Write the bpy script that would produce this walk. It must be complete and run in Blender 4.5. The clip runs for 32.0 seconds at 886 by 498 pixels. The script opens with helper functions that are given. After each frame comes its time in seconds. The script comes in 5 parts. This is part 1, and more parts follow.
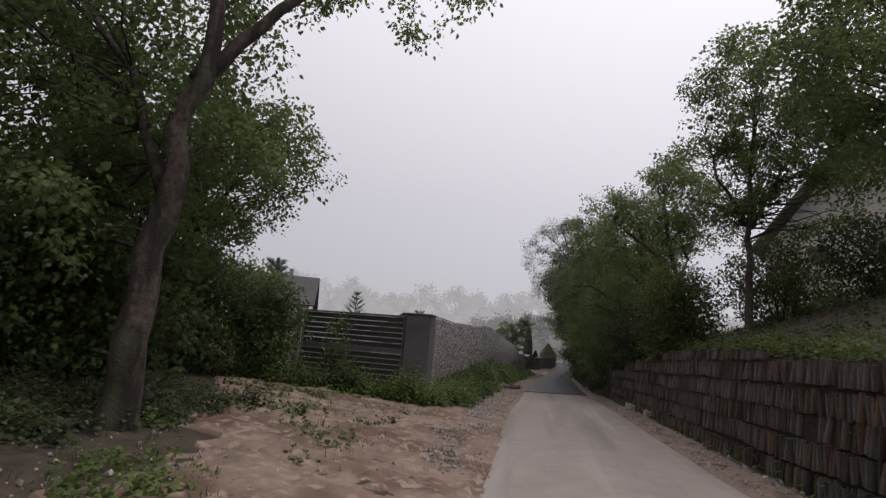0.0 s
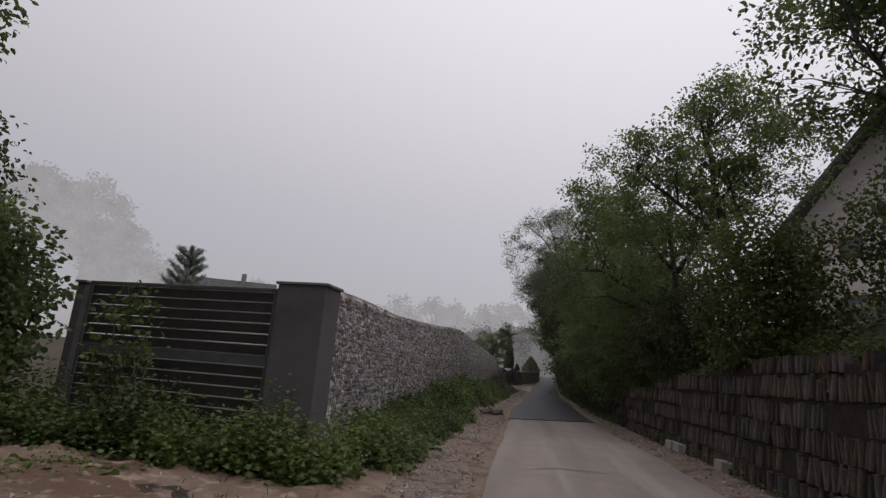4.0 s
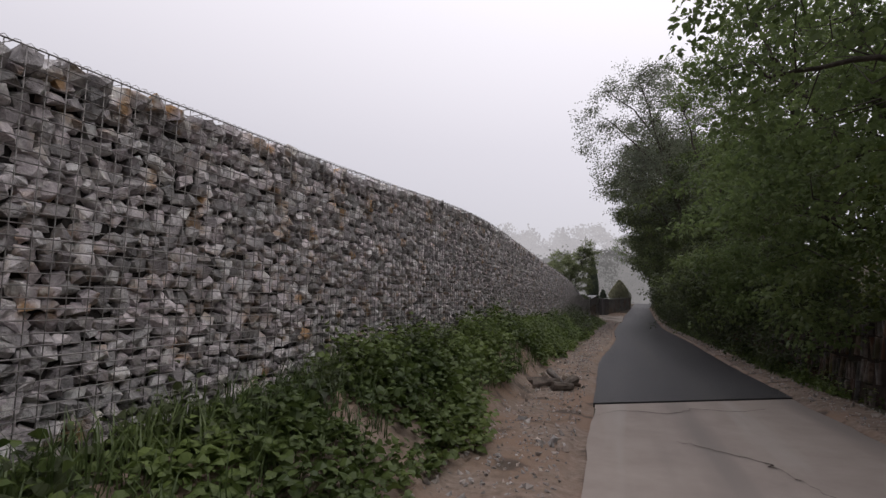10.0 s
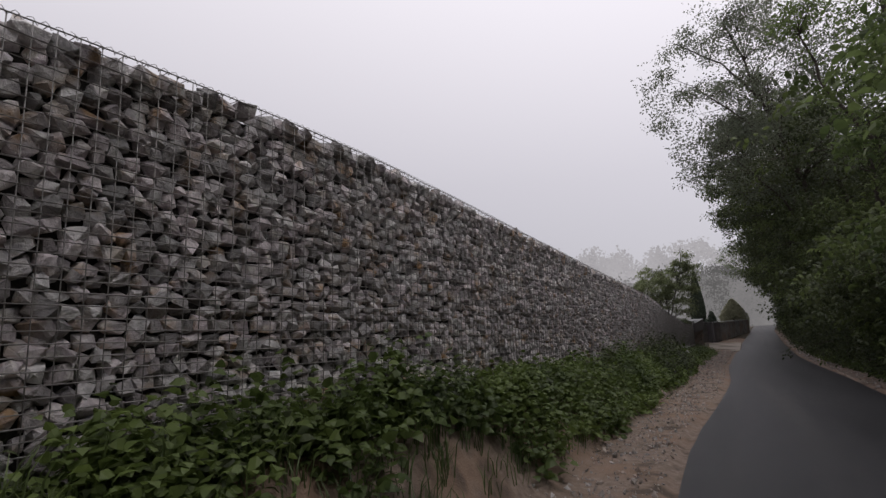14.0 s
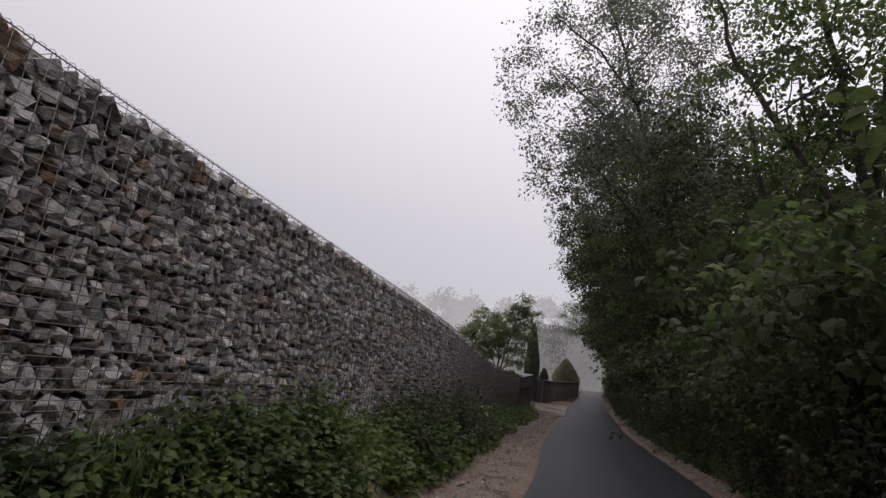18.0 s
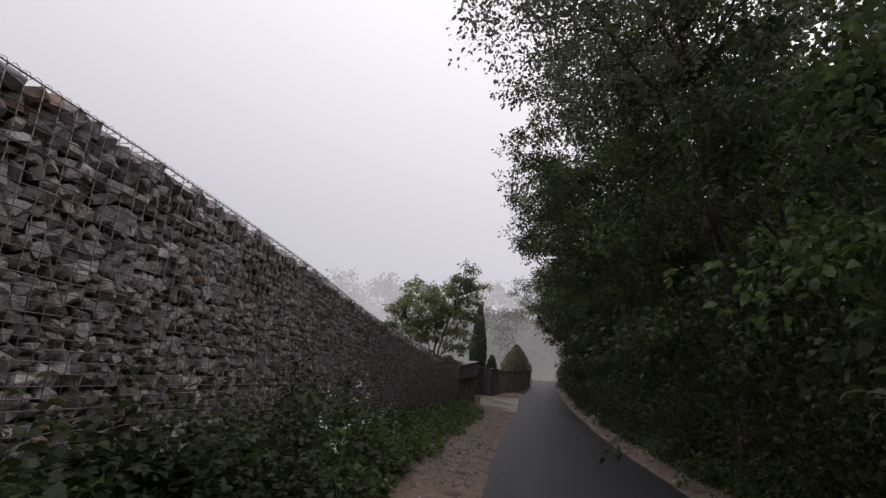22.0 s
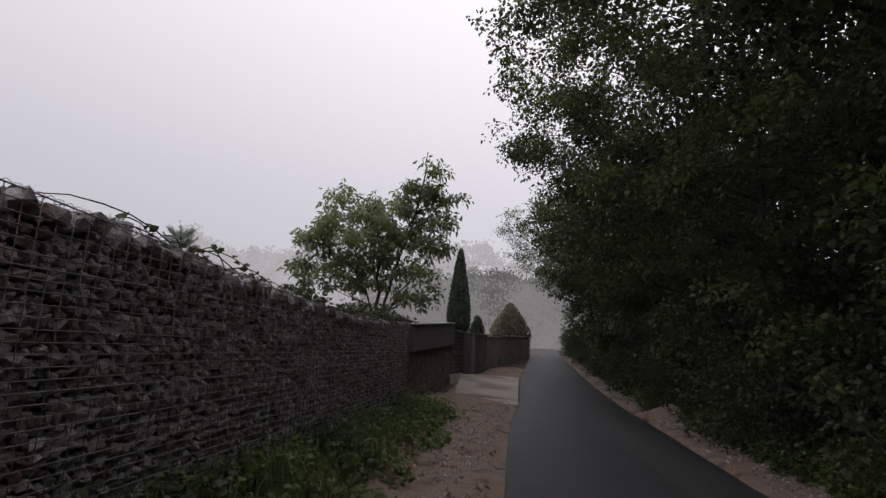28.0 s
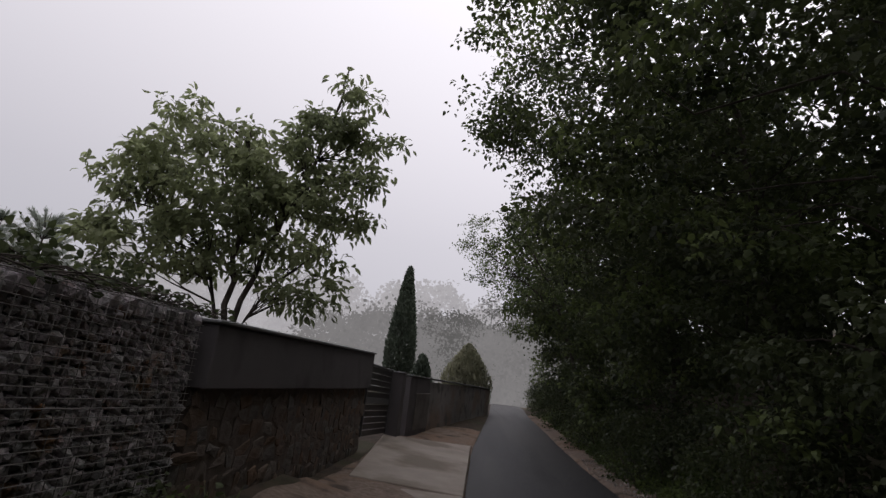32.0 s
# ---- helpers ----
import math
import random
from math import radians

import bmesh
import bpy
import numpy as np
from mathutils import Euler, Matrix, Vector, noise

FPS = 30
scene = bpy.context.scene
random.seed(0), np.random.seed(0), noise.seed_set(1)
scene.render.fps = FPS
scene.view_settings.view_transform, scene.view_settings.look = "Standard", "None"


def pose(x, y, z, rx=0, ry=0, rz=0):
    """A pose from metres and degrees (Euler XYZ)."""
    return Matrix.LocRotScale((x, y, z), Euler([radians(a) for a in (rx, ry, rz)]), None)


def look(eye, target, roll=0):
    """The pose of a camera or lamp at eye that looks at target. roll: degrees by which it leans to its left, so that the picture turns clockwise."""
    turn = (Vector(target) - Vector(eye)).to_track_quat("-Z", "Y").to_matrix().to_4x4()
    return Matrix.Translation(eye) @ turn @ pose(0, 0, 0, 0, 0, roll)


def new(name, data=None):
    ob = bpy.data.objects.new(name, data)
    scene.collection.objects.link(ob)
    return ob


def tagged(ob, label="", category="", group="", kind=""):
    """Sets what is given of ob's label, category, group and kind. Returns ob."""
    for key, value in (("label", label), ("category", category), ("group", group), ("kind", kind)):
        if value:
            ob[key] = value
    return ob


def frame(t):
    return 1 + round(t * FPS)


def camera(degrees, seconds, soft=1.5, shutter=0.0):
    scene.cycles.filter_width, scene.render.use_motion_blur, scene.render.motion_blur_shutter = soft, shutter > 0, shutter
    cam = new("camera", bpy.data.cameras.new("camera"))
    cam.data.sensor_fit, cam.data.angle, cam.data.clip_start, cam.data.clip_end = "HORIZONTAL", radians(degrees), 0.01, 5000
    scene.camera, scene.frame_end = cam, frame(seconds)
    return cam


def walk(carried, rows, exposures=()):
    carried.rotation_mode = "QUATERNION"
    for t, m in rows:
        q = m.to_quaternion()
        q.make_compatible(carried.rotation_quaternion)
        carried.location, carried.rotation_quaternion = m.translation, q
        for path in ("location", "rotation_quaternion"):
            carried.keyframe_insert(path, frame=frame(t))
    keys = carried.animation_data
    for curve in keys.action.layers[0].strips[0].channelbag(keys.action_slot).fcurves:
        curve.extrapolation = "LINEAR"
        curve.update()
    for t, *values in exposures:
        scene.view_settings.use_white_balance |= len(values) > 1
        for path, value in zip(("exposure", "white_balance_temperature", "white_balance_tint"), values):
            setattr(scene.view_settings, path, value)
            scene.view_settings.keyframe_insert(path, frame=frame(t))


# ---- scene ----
cam = camera(79.8, 32.0, soft=1.4)
PATH = [
    (0, (0.014, 0.053, 1.248), (0.012, 2.015, 1.636), 4.99),
    (0.5, (0.072, 0.822, 1.248), (0.064, 2.787, 1.619), 5.27),
    (1, (0.136, 1.590, 1.247), (0.117, 3.555, 1.615), 4.88),
    (1.5, (0.234, 2.386, 1.245), (0.228, 4.349, 1.627), 4.89),
    (2, (0.368, 3.212, 1.244), (0.399, 5.165, 1.675), 5.07),
    (2.5, (0.508, 4.025, 1.247), (0.559, 5.966, 1.727), 4.63),
    (3, (0.671, 4.814, 1.250), (0.747, 6.754, 1.727), 4.14),
    (3.5, (0.826, 5.599, 1.254), (0.899, 7.546, 1.705), 4.48),
    (5.5, (1.258, 8.696, 1.278), (1.332, 10.644, 1.723), 3.61),
    (6, (1.443, 9.524, 1.274), (1.559, 11.468, 1.732), 3.22),
    (6.5, (1.616, 10.354, 1.267), (1.720, 12.302, 1.708), 3.85),
    (7, (1.810, 11.188, 1.258), (1.947, 13.135, 1.692), 4.50),
    (7.5, (1.965, 11.987, 1.259), (2.062, 13.942, 1.672), 5.50),
    (8, (2.140, 12.797, 1.262), (2.204, 14.757, 1.657), 4.58),
    (8.5, (2.271, 13.597, 1.268), (2.245, 15.564, 1.628), 2.73),
    (9, (2.444, 14.375, 1.269), (2.333, 16.353, 1.544), 0.86),
    (9.5, (2.568, 15.144, 1.276), (2.357, 17.122, 1.491), 0.73),
    (10, (2.710, 15.934, 1.271), (2.502, 17.914, 1.467), 1.26),
    (10.5, (2.856, 16.717, 1.270), (2.636, 18.696, 1.451), 1.97),
    (11, (3.030, 17.452, 1.264), (2.774, 19.427, 1.450), 1.62),
    (11.5, (3.186, 18.161, 1.260), (2.716, 20.094, 1.469), 0.60),
    (12, (3.355, 18.846, 1.243), (2.815, 20.754, 1.498), -0.28),
    (12.5, (3.545, 19.567, 1.231), (2.966, 21.461, 1.508), -1.05),
    (13, (3.733, 20.242, 1.221), (3.175, 22.137, 1.533), -1.21),
    (13.5, (3.921, 20.843, 1.229), (3.397, 22.744, 1.560), -1.72),
    (15.5, (4.611, 23.877, 1.352), (3.957, 25.724, 1.753), -3.85),
    (16, (4.876, 24.560, 1.344), (4.262, 26.403, 1.820), -1.04),
    (16.5, (5.185, 25.365, 1.320), (4.696, 27.250, 1.778), 1.54),
    (17, (5.456, 26.267, 1.285), (5.207, 28.202, 1.725), 4.22),
    (17.5, (5.629, 27.124, 1.256), (5.531, 29.069, 1.713), 5.16),
    (18, (5.654, 27.958, 1.239), (5.590, 29.901, 1.711), 6.07),
    (18.5, (5.778, 28.849, 1.234), (5.777, 30.820, 1.577), 5.18),
    (19, (5.881, 29.715, 1.223), (5.913, 31.700, 1.471), 4.41),
    (19.5, (6.036, 30.476, 1.215), (6.117, 32.448, 1.539), 4.37),
    (20, (6.149, 31.260, 1.219), (6.241, 33.222, 1.592), 4.69),
    (20.5, (6.337, 31.998, 1.217), (6.454, 33.951, 1.628), 5.16),
    (21, (6.477, 32.688, 1.211), (6.575, 34.639, 1.636), 5.12),
    (21.5, (6.676, 33.386, 1.229), (6.807, 35.330, 1.683), 5.18),
    (22, (6.817, 34.141, 1.236), (6.943, 36.083, 1.698), 4.82),
    (22.5, (6.973, 34.938, 1.238), (7.125, 36.883, 1.681), 4.67),
    (23, (7.086, 35.745, 1.229), (7.243, 37.703, 1.602), 4.89),
    (23.5, (7.214, 36.519, 1.220), (7.367, 38.481, 1.576), 4.80),
    (24, (7.410, 37.336, 1.221), (7.574, 39.291, 1.611), 3.76),
    (24.5, (7.559, 38.085, 1.227), (7.735, 40.025, 1.676), 3.97),
    (26.5, (8.143, 41.263, 1.234), (8.395, 43.181, 1.744), 5.09),
    (27, (8.325, 42.067, 1.220), (8.586, 43.989, 1.711), 4.52),
    (27.5, (8.492, 42.916, 1.241), (8.722, 44.855, 1.672), 4.01),
    (28, (8.707, 43.727, 1.257), (8.887, 45.685, 1.621), 2.69),
    (28.5, (8.908, 44.449, 1.271), (9.047, 46.412, 1.628), 2.62),
    (29, (9.123, 45.178, 1.270), (9.298, 47.130, 1.668), 2.98),
    (29.5, (9.294, 45.938, 1.282), (9.499, 47.874, 1.742), 3.32),
    (30, (9.458, 46.677, 1.271), (9.719, 48.597, 1.765), 3.73),
    (30.5, (9.589, 47.398, 1.269), (9.838, 49.320, 1.760), 4.95),
    (31, (9.815, 48.135, 1.259), (10.080, 50.055, 1.755), 5.91),
    (31.5, (9.998, 48.822, 1.251), (10.236, 50.737, 1.775), 6.63),
    (32, (10.229, 49.509, 1.248), (10.507, 51.412, 1.799), 6.54),
]
walk(cam, [(t, look(eye, target, roll)) for t, eye, target, roll in PATH],
     exposures=[(0, 0.12), (2, 0.05), (3, -0.13), (6, -0.06), (7, 0.02), (8, 0.14), (9, 0.13), (10, 0.39), (11, 0.4), (12, 0.23), (13, 0.22), (16, 0.03), (17, 0.1), (18, 0.18), (19, 0.42), (20, 0.37), (21, 0.28), (23, 0.24), (24, 0.3), (28, 0.25), (30, 0.17), (32, 0.16)])

# ---- world and light ----
world = bpy.data.worlds.new("overcast")
scene.world = world
world.use_nodes = True
wn, wl = world.node_tree.nodes, world.node_tree.links
wn.clear()
w_out = wn.new("ShaderNodeOutputWorld")
w_add = wn.new("ShaderNodeAddShader")
w_fog = wn.new("ShaderNodeBackground")
w_sky = wn.new("ShaderNodeBackground")
w_tex = wn.new("ShaderNodeTexSky")
w_tex.sky_type = "NISHITA"
w_tex.sun_disc = False
w_tex.sun_elevation, w_tex.sun_rotation = radians(63), radians(118)
w_sky.inputs[1].default_value = 0.012
w_co = wn.new("ShaderNodeTexCoord")
w_sep = wn.new("ShaderNodeSeparateXYZ")
w_ramp = wn.new("ShaderNodeValToRGB")
w_ramp.color_ramp.elements[0].position, w_ramp.color_ramp.elements[0].color = 0.0, (0.40, 0.377, 0.405, 1)
w_ramp.color_ramp.elements[1].position, w_ramp.color_ramp.elements[1].color = 0.75, (1.0, 0.95, 1.005, 1)
mid = w_ramp.color_ramp.elements.new(0.28)
mid.color = (0.578, 0.547, 0.585, 1)
wl.new(w_co.outputs["Generated"], w_sep.inputs[0])
wl.new(w_sep.outputs[2], w_ramp.inputs[0])
w_side = wn.new("ShaderNodeMath")
w_side.operation = "MULTIPLY_ADD"
w_side.inputs[1].default_value, w_side.inputs[2].default_value = 0.22, 0.97
wl.new(w_sep.outputs[0], w_side.inputs[0])
wl.new(w_side.outputs[0], w_fog.inputs[1])
wl.new(w_ramp.outputs[0], w_fog.inputs[0])
wl.new(w_tex.outputs[0], w_sky.inputs[0])
wl.new(w_fog.outputs[0], w_add.inputs[0])
wl.new(w_sky.outputs[0], w_add.inputs[1])
wl.new(w_add.outputs[0], w_out.inputs[0])

sun = new("sun", bpy.data.lights.new("sun", "SUN"))
sun.data.energy, sun.data.angle, sun.data.color = 0.85, radians(40), (1.0, 0.97, 0.93)
sun.matrix_world = look((0, 0, 30), (-13, 7, 0))


# ---- materials ----
def material(name, colours, scale=6.0, rough=0.85, bump=0.3, bump_scale=40.0, stains=(), metal=0.0, vary="", spread=0.25, gloss=0.3, stretch=None):
    """Two-scale noise colour with bump. colours: dark and light; stains: (colour, scale, share); vary: 'object' or 'island'."""
    m = bpy.data.materials.new(name)
    m.use_nodes = True
    n, l = m.node_tree.nodes, m.node_tree.links
    b = n["Principled BSDF"]
    b.inputs["Roughness"].default_value, b.inputs["Metallic"].default_value = rough, metal
    b.inputs["Specular IOR Level"].default_value = gloss
    co = n.new("ShaderNodeTexCoord")
    tex = n.new("ShaderNodeTexNoise")
    tex.inputs["Scale"].default_value, tex.inputs["Detail"].default_value, tex.inputs["Roughness"].default_value = scale, 6, 0.65
    l.new(co.outputs["Object"], tex.inputs["Vector"])
    ramp = n.new("ShaderNodeValToRGB")
    ramp.color_ramp.elements[0].position, ramp.color_ramp.elements[1].position = 0.32, 0.68
    ramp.color_ramp.elements[0].color, ramp.color_ramp.elements[1].color = (*colours[0], 1), (*colours[1], 1)
    l.new(tex.outputs["Fac"], ramp.inputs[0])
    out = ramp.outputs[0]
    for colour, size, share in stains:
        s = n.new("ShaderNodeTexNoise")
        s.inputs["Scale"].default_value, s.inputs["Detail"].default_value = size, 4
        if stretch:
            mp = n.new("ShaderNodeMapping")
            mp.vector_type = "TEXTURE"
            mp.inputs["Rotation"].default_value[2] = radians(-12)
            mp.inputs["Scale"].default_value = [1 / k for k in stretch]
            l.new(co.outputs["Object"], mp.inputs["Vector"])
            l.new(mp.outputs[0], s.inputs["Vector"])
        else:
            l.new(co.outputs["Object"], s.inputs["Vector"])
        r = n.new("ShaderNodeMapRange")
        r.inputs["From Min"].default_value, r.inputs["From Max"].default_value = 0.62 - share * 0.4, 0.72 - share * 0.3
        l.new(s.outputs["Fac"], r.inputs["Value"])
        mix = n.new("ShaderNodeMix")
        mix.data_type = "RGBA"
        l.new(r.outputs[0], mix.inputs["Factor"])
        l.new(out, mix.inputs["A"])
        mix.inputs["B"].default_value = (*colour, 1)
        out = mix.outputs["Result"]
    if vary:
        src = n.new("ShaderNodeObjectInfo" if vary == "object" else "ShaderNodeNewGeometry")
        hsv = n.new("ShaderNodeHueSaturation")
        rng = n.new("ShaderNodeMapRange")
        rng.inputs["To Min"].default_value, rng.inputs["To Max"].default_value = 1 - spread, 1 + spread
        l.new(src.outputs["Random" if vary == "object" else "Random Per Island"], rng.inputs["Value"])
        l.new(rng.outputs[0], hsv.inputs["Value"])
        mul = n.new("ShaderNodeMath")
        mul.operation = "MULTIPLY_ADD"
        mul.inputs[1].default_value, mul.inputs[2].default_value = 7.31, 0.0
        l.new(src.outputs["Random" if vary == "object" else "Random Per Island"], mul.inputs[0])
        fr = n.new("ShaderNodeMath")
        fr.operation = "FRACT"
        l.new(mul.outputs[0], fr.inputs[0])
        sat = n.new("ShaderNodeMapRange")
        sat.inputs["To Min"].default_value, sat.inputs["To Max"].default_value = 0.3, 1.5
        l.new(fr.outputs[0], sat.inputs["Value"])
        l.new(sat.outputs[0], hsv.inputs["Saturation"])
        l.new(out, hsv.inputs["Color"])
        out = hsv.outputs[0]
    l.new(out, b.inputs["Base Color"])
    if bump:
        t2 = n.new("ShaderNodeTexNoise")
        t2.inputs["Scale"].default_value, t2.inputs["Detail"].default_value, t2.inputs["Roughness"].default_value = bump_scale, 7, 0.62
        l.new(co.outputs["Object"], t2.inputs["Vector"])
        bp = n.new("ShaderNodeBump")
        bp.inputs["Strength"].default_value, bp.inputs["Distance"].default_value = bump, 0.02
        l.new(t2.outputs["Fac"], bp.inputs["Height"])
        l.new(bp.outputs[0], b.inputs["Normal"])
    return m


def leaf_material(name, dark, light, shine=0.35, through_light=0.45):
    m = bpy.data.materials.new(name)
    m.use_nodes = True
    n, l = m.node_tree.nodes, m.node_tree.links
    b = n["Principled BSDF"]
    b.inputs["Roughness"].default_value = 0.55
    b.inputs["Specular IOR Level"].default_value = shine + 0.1
    geo = n.new("ShaderNodeNewGeometry")
    ramp = n.new("ShaderNodeValToRGB")
    ramp.color_ramp.elements[0].color, ramp.color_ramp.elements[1].color = (*dark, 1), (*light, 1)
    co = n.new("ShaderNodeTexCoord")
    tex = n.new("ShaderNodeTexNoise")
    tex.inputs["Scale"].default_value, tex.inputs["Detail"].default_value = 0.9, 2
    l.new(co.outputs["Object"], tex.inputs["Vector"])
    mul = n.new("ShaderNodeMath")
    mul.operation = "MULTIPLY_ADD"
    mul.inputs[1].default_value = 0.34
    l.new(geo.outputs["Random Per Island"], mul.inputs[0])
    sub = n.new("ShaderNodeMath")
    sub.operation = "MULTIPLY_ADD"
    sub.inputs[1].default_value, sub.inputs[2].default_value = 2.3, -0.83
    l.new(tex.outputs["Fac"], sub.inputs[0])
    l.new(sub.outputs[0], mul.inputs[2])
    l.new(mul.outputs[0], ramp.inputs[0])
    l.new(ramp.outputs[0], b.inputs["Base Color"])
    tr = n.new("ShaderNodeBsdfTranslucent")
    l.new(ramp.outputs[0], tr.inputs[0])
    mix = n.new("ShaderNodeMixShader")
    mix.inputs[0].default_value = through_light
    l.new(b.outputs[0], mix.inputs[1])
    l.new(tr.outputs[0], mix.inputs[2])
    l.new(mix.outputs[0], n["Material Output"].inputs[0])
    return m


M_SOIL = material("soil", ((0.03, 0.023, 0.017), (0.085, 0.063, 0.045)), 3, 0.95, 0.6, 25, [((0.05, 0.05, 0.026), 0.8, 0.3)])
M_EARTH = material("dark_earth", ((0.012, 0.008, 0.006), (0.036, 0.022, 0.016)), 7, 0.95, 0.9, 25, [((0.02, 0.024, 0.01), 1.5, 0.35)])
M_SAND = material("sandy_dirt", ((0.15, 0.103, 0.078), (0.27, 0.2, 0.155)), 2.6, 0.95, 0.9, 18, [((0.125, 0.08, 0.058), 0.9, 0.4), ((0.29, 0.22, 0.172), 6.0, 0.2)])
M_GRAVEL = material("gravel_dirt", ((0.145, 0.108, 0.086), (0.28, 0.22, 0.18)), 14, 0.95, 0.9, 60, [((0.22, 0.15, 0.11), 1.2, 0.4), ((0.09, 0.07, 0.055), 2.4, 0.2)])
M_PEBBLE = material("pebbles", ((0.17, 0.14, 0.125), (0.38, 0.34, 0.31)), 9, 0.9, 0.3, 80, vary="island", spread=0.4)
M_CONCRETE = material("road_concrete", ((0.225, 0.19, 0.17), (0.278, 0.238, 0.212)), 2.2, 0.8, 0.25, 90, [((0.19, 0.165, 0.15), 1.1, 0.35), ((0.295, 0.265, 0.24), 1.7, 0.2)], stretch=(1.0, 0.06, 1.0))
M_ASPHALT = material("fresh_asphalt", ((0.022, 0.0212, 0.0235), (0.035, 0.034, 0.037)), 3, 0.48, 0.5, 160, [((0.046, 0.044, 0.044), 0.9, 0.3), ((0.016, 0.016, 0.017), 1.6, 0.2)], stretch=(1.0, 0.05, 1.0))
M_SLAB = material("driveway_concrete", ((0.27, 0.232, 0.2), (0.37, 0.322, 0.282)), 1.3, 0.85, 0.2, 70, [((0.19, 0.16, 0.13), 0.9, 0.3)])
STONE = ((0.285, 0.262, 0.275), (0.60, 0.556, 0.565))
STONE_STAINS = [((0.34, 0.25, 0.18), 5.0, 0.22), ((0.55, 0.53, 0.51), 11.0, 0.15)]
M_STONE = material("quarry_stone", *[STONE], 1.6, 0.88, 1.0, 4.5, [(c, s / 10, a) for c, s, a in STONE_STAINS], vary="object", spread=0.55)
M_STONE_FILL = material("quarry_stone_fill", *[STONE], 16, 0.88, 1.0, 45, STONE_STAINS, vary="island", spread=0.55)
# the quarry stone again, darkened for the shade of the roadside trees
STONE_SHADED = ((0.245, 0.222, 0.236), (0.49, 0.45, 0.466))
STONE_SHADED_STAINS = [((0.22, 0.15, 0.11), 5.0, 0.22), ((0.16, 0.145, 0.15), 4.0, 0.15), ((0.36, 0.345, 0.335), 13.0, 0.12)]
M_STONE_SHADED = material("quarry_stone_shaded", *[STONE_SHADED], 1.6, 0.85, 1.0, 4.5, [(c, s / 10, a) for c, s, a in STONE_SHADED_STAINS], vary="object", spread=0.42)
M_STONE_SHADED_FILL = material("quarry_stone_fill_shaded", *[STONE_SHADED], 16, 0.85, 1.0, 45, STONE_SHADED_STAINS, vary="island", spread=0.42)
M_CORE_SHADE = material("shaded_core", ((0.022, 0.02, 0.02), (0.055, 0.05, 0.048)), 12, 0.95, 0.8, 30)
M_WIRE = material("galvanised_wire", ((0.18, 0.168, 0.165), (0.29, 0.272, 0.265)), 30, 0.5, 0.0, 10, metal=0.25, gloss=0.5)
M_BLOCK = material("old_concrete_block", ((0.042, 0.031, 0.026), (0.125, 0.1, 0.083)), 1.4, 0.92, 0.9, 6, [((0.045, 0.045, 0.028), 0.9, 0.2), ((0.075, 0.052, 0.042), 0.8, 0.2)], vary="object", spread=0.5)
M_BLOCK_FILL = material("old_concrete_fill", ((0.05, 0.037, 0.031), (0.175, 0.142, 0.12)), 9, 0.92, 0.9, 45, [((0.03, 0.034, 0.016), 3.0, 0.3), ((0.06, 0.03, 0.02), 1.3, 0.4)], vary="island", spread=0.5)
M_CURB = material("pale_concrete", ((0.22, 0.20, 0.18), (0.34, 0.31, 0.285)), 6, 0.9, 0.4, 40)
M_RENDER = material("grey_render", ((0.09, 0.082, 0.086), (0.114, 0.104, 0.108)), 0.9, 0.8, 0.12, 120, [((0.072, 0.065, 0.068), 1.4, 0.25)])
M_OLD_RENDER = material("weathered_render", ((0.17, 0.16, 0.157), (0.255, 0.24, 0.234)), 1.1, 0.9, 0.4, 60, [((0.19, 0.145, 0.12), 0.8, 0.35), ((0.11, 0.105, 0.1), 2.2, 0.25)])
M_SLAT_GLINT = material("slat_glint", ((0.24, 0.235, 0.235), (0.34, 0.335, 0.335)), 5, 0.45, 0.05, 50, metal=0.3)
M_CAP = material("metal_capping", ((0.16, 0.16, 0.165), (0.22, 0.22, 0.225)), 5, 0.5, 0.05, 40, metal=0.3)
M_GATE = material("dark_gate_slat", ((0.03, 0.026, 0.026), (0.05, 0.045, 0.044)), 4, 0.45, 0.05, 50, metal=0.2, gloss=0.5)
M_GATE_RAIL = material("gate_rail", ((0.10, 0.10, 0.105), (0.15, 0.15, 0.155)), 5, 0.45, 0.05, 50, metal=0.4)
M_RUBBLE = material("rubble_stone", ((0.09, 0.07, 0.06), (0.19, 0.152, 0.13)), 1.3, 0.9, 0.8, 6, [((0.10, 0.075, 0.06), 0.9, 0.2)], vary="object", spread=0.2)
M_MORTAR = material("mortar", ((0.07, 0.056, 0.048), (0.13, 0.106, 0.09)), 10, 0.95, 0.5, 50)
M_BARK = material("grey_brown_bark", ((0.026, 0.02, 0.017), (0.095, 0.076, 0.064)), 11, 0.95, 1.0, 30, [((0.025, 0.02, 0.016), 9.0, 0.45), ((0.06, 0.065, 0.04), 2.0, 0.2)], stretch=(1.0, 1.0, 0.16))
M_BARK_DARK = material("dark_bark", ((0.03, 0.025, 0.02), (0.085, 0.07, 0.06)), 9, 0.95, 0.8, 25)
M_LOG = material("split_log", ((0.045, 0.033, 0.026), (0.15, 0.115, 0.09)), 10, 0.9, 0.7, 40, vary="object", spread=0.35)
M_LEAF = leaf_material("green_leaves", (0.06, 0.088, 0.03), (0.18, 0.235, 0.085), 0.3, 0.58)
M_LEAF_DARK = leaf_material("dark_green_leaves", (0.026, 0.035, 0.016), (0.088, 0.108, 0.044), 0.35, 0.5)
# lighter green that paints the lit look onto some sprays
M_LEAF_LIT = leaf_material("lit_outer_leaves", (0.05, 0.071, 0.024), (0.15, 0.188, 0.064), 0.35, 0.5)
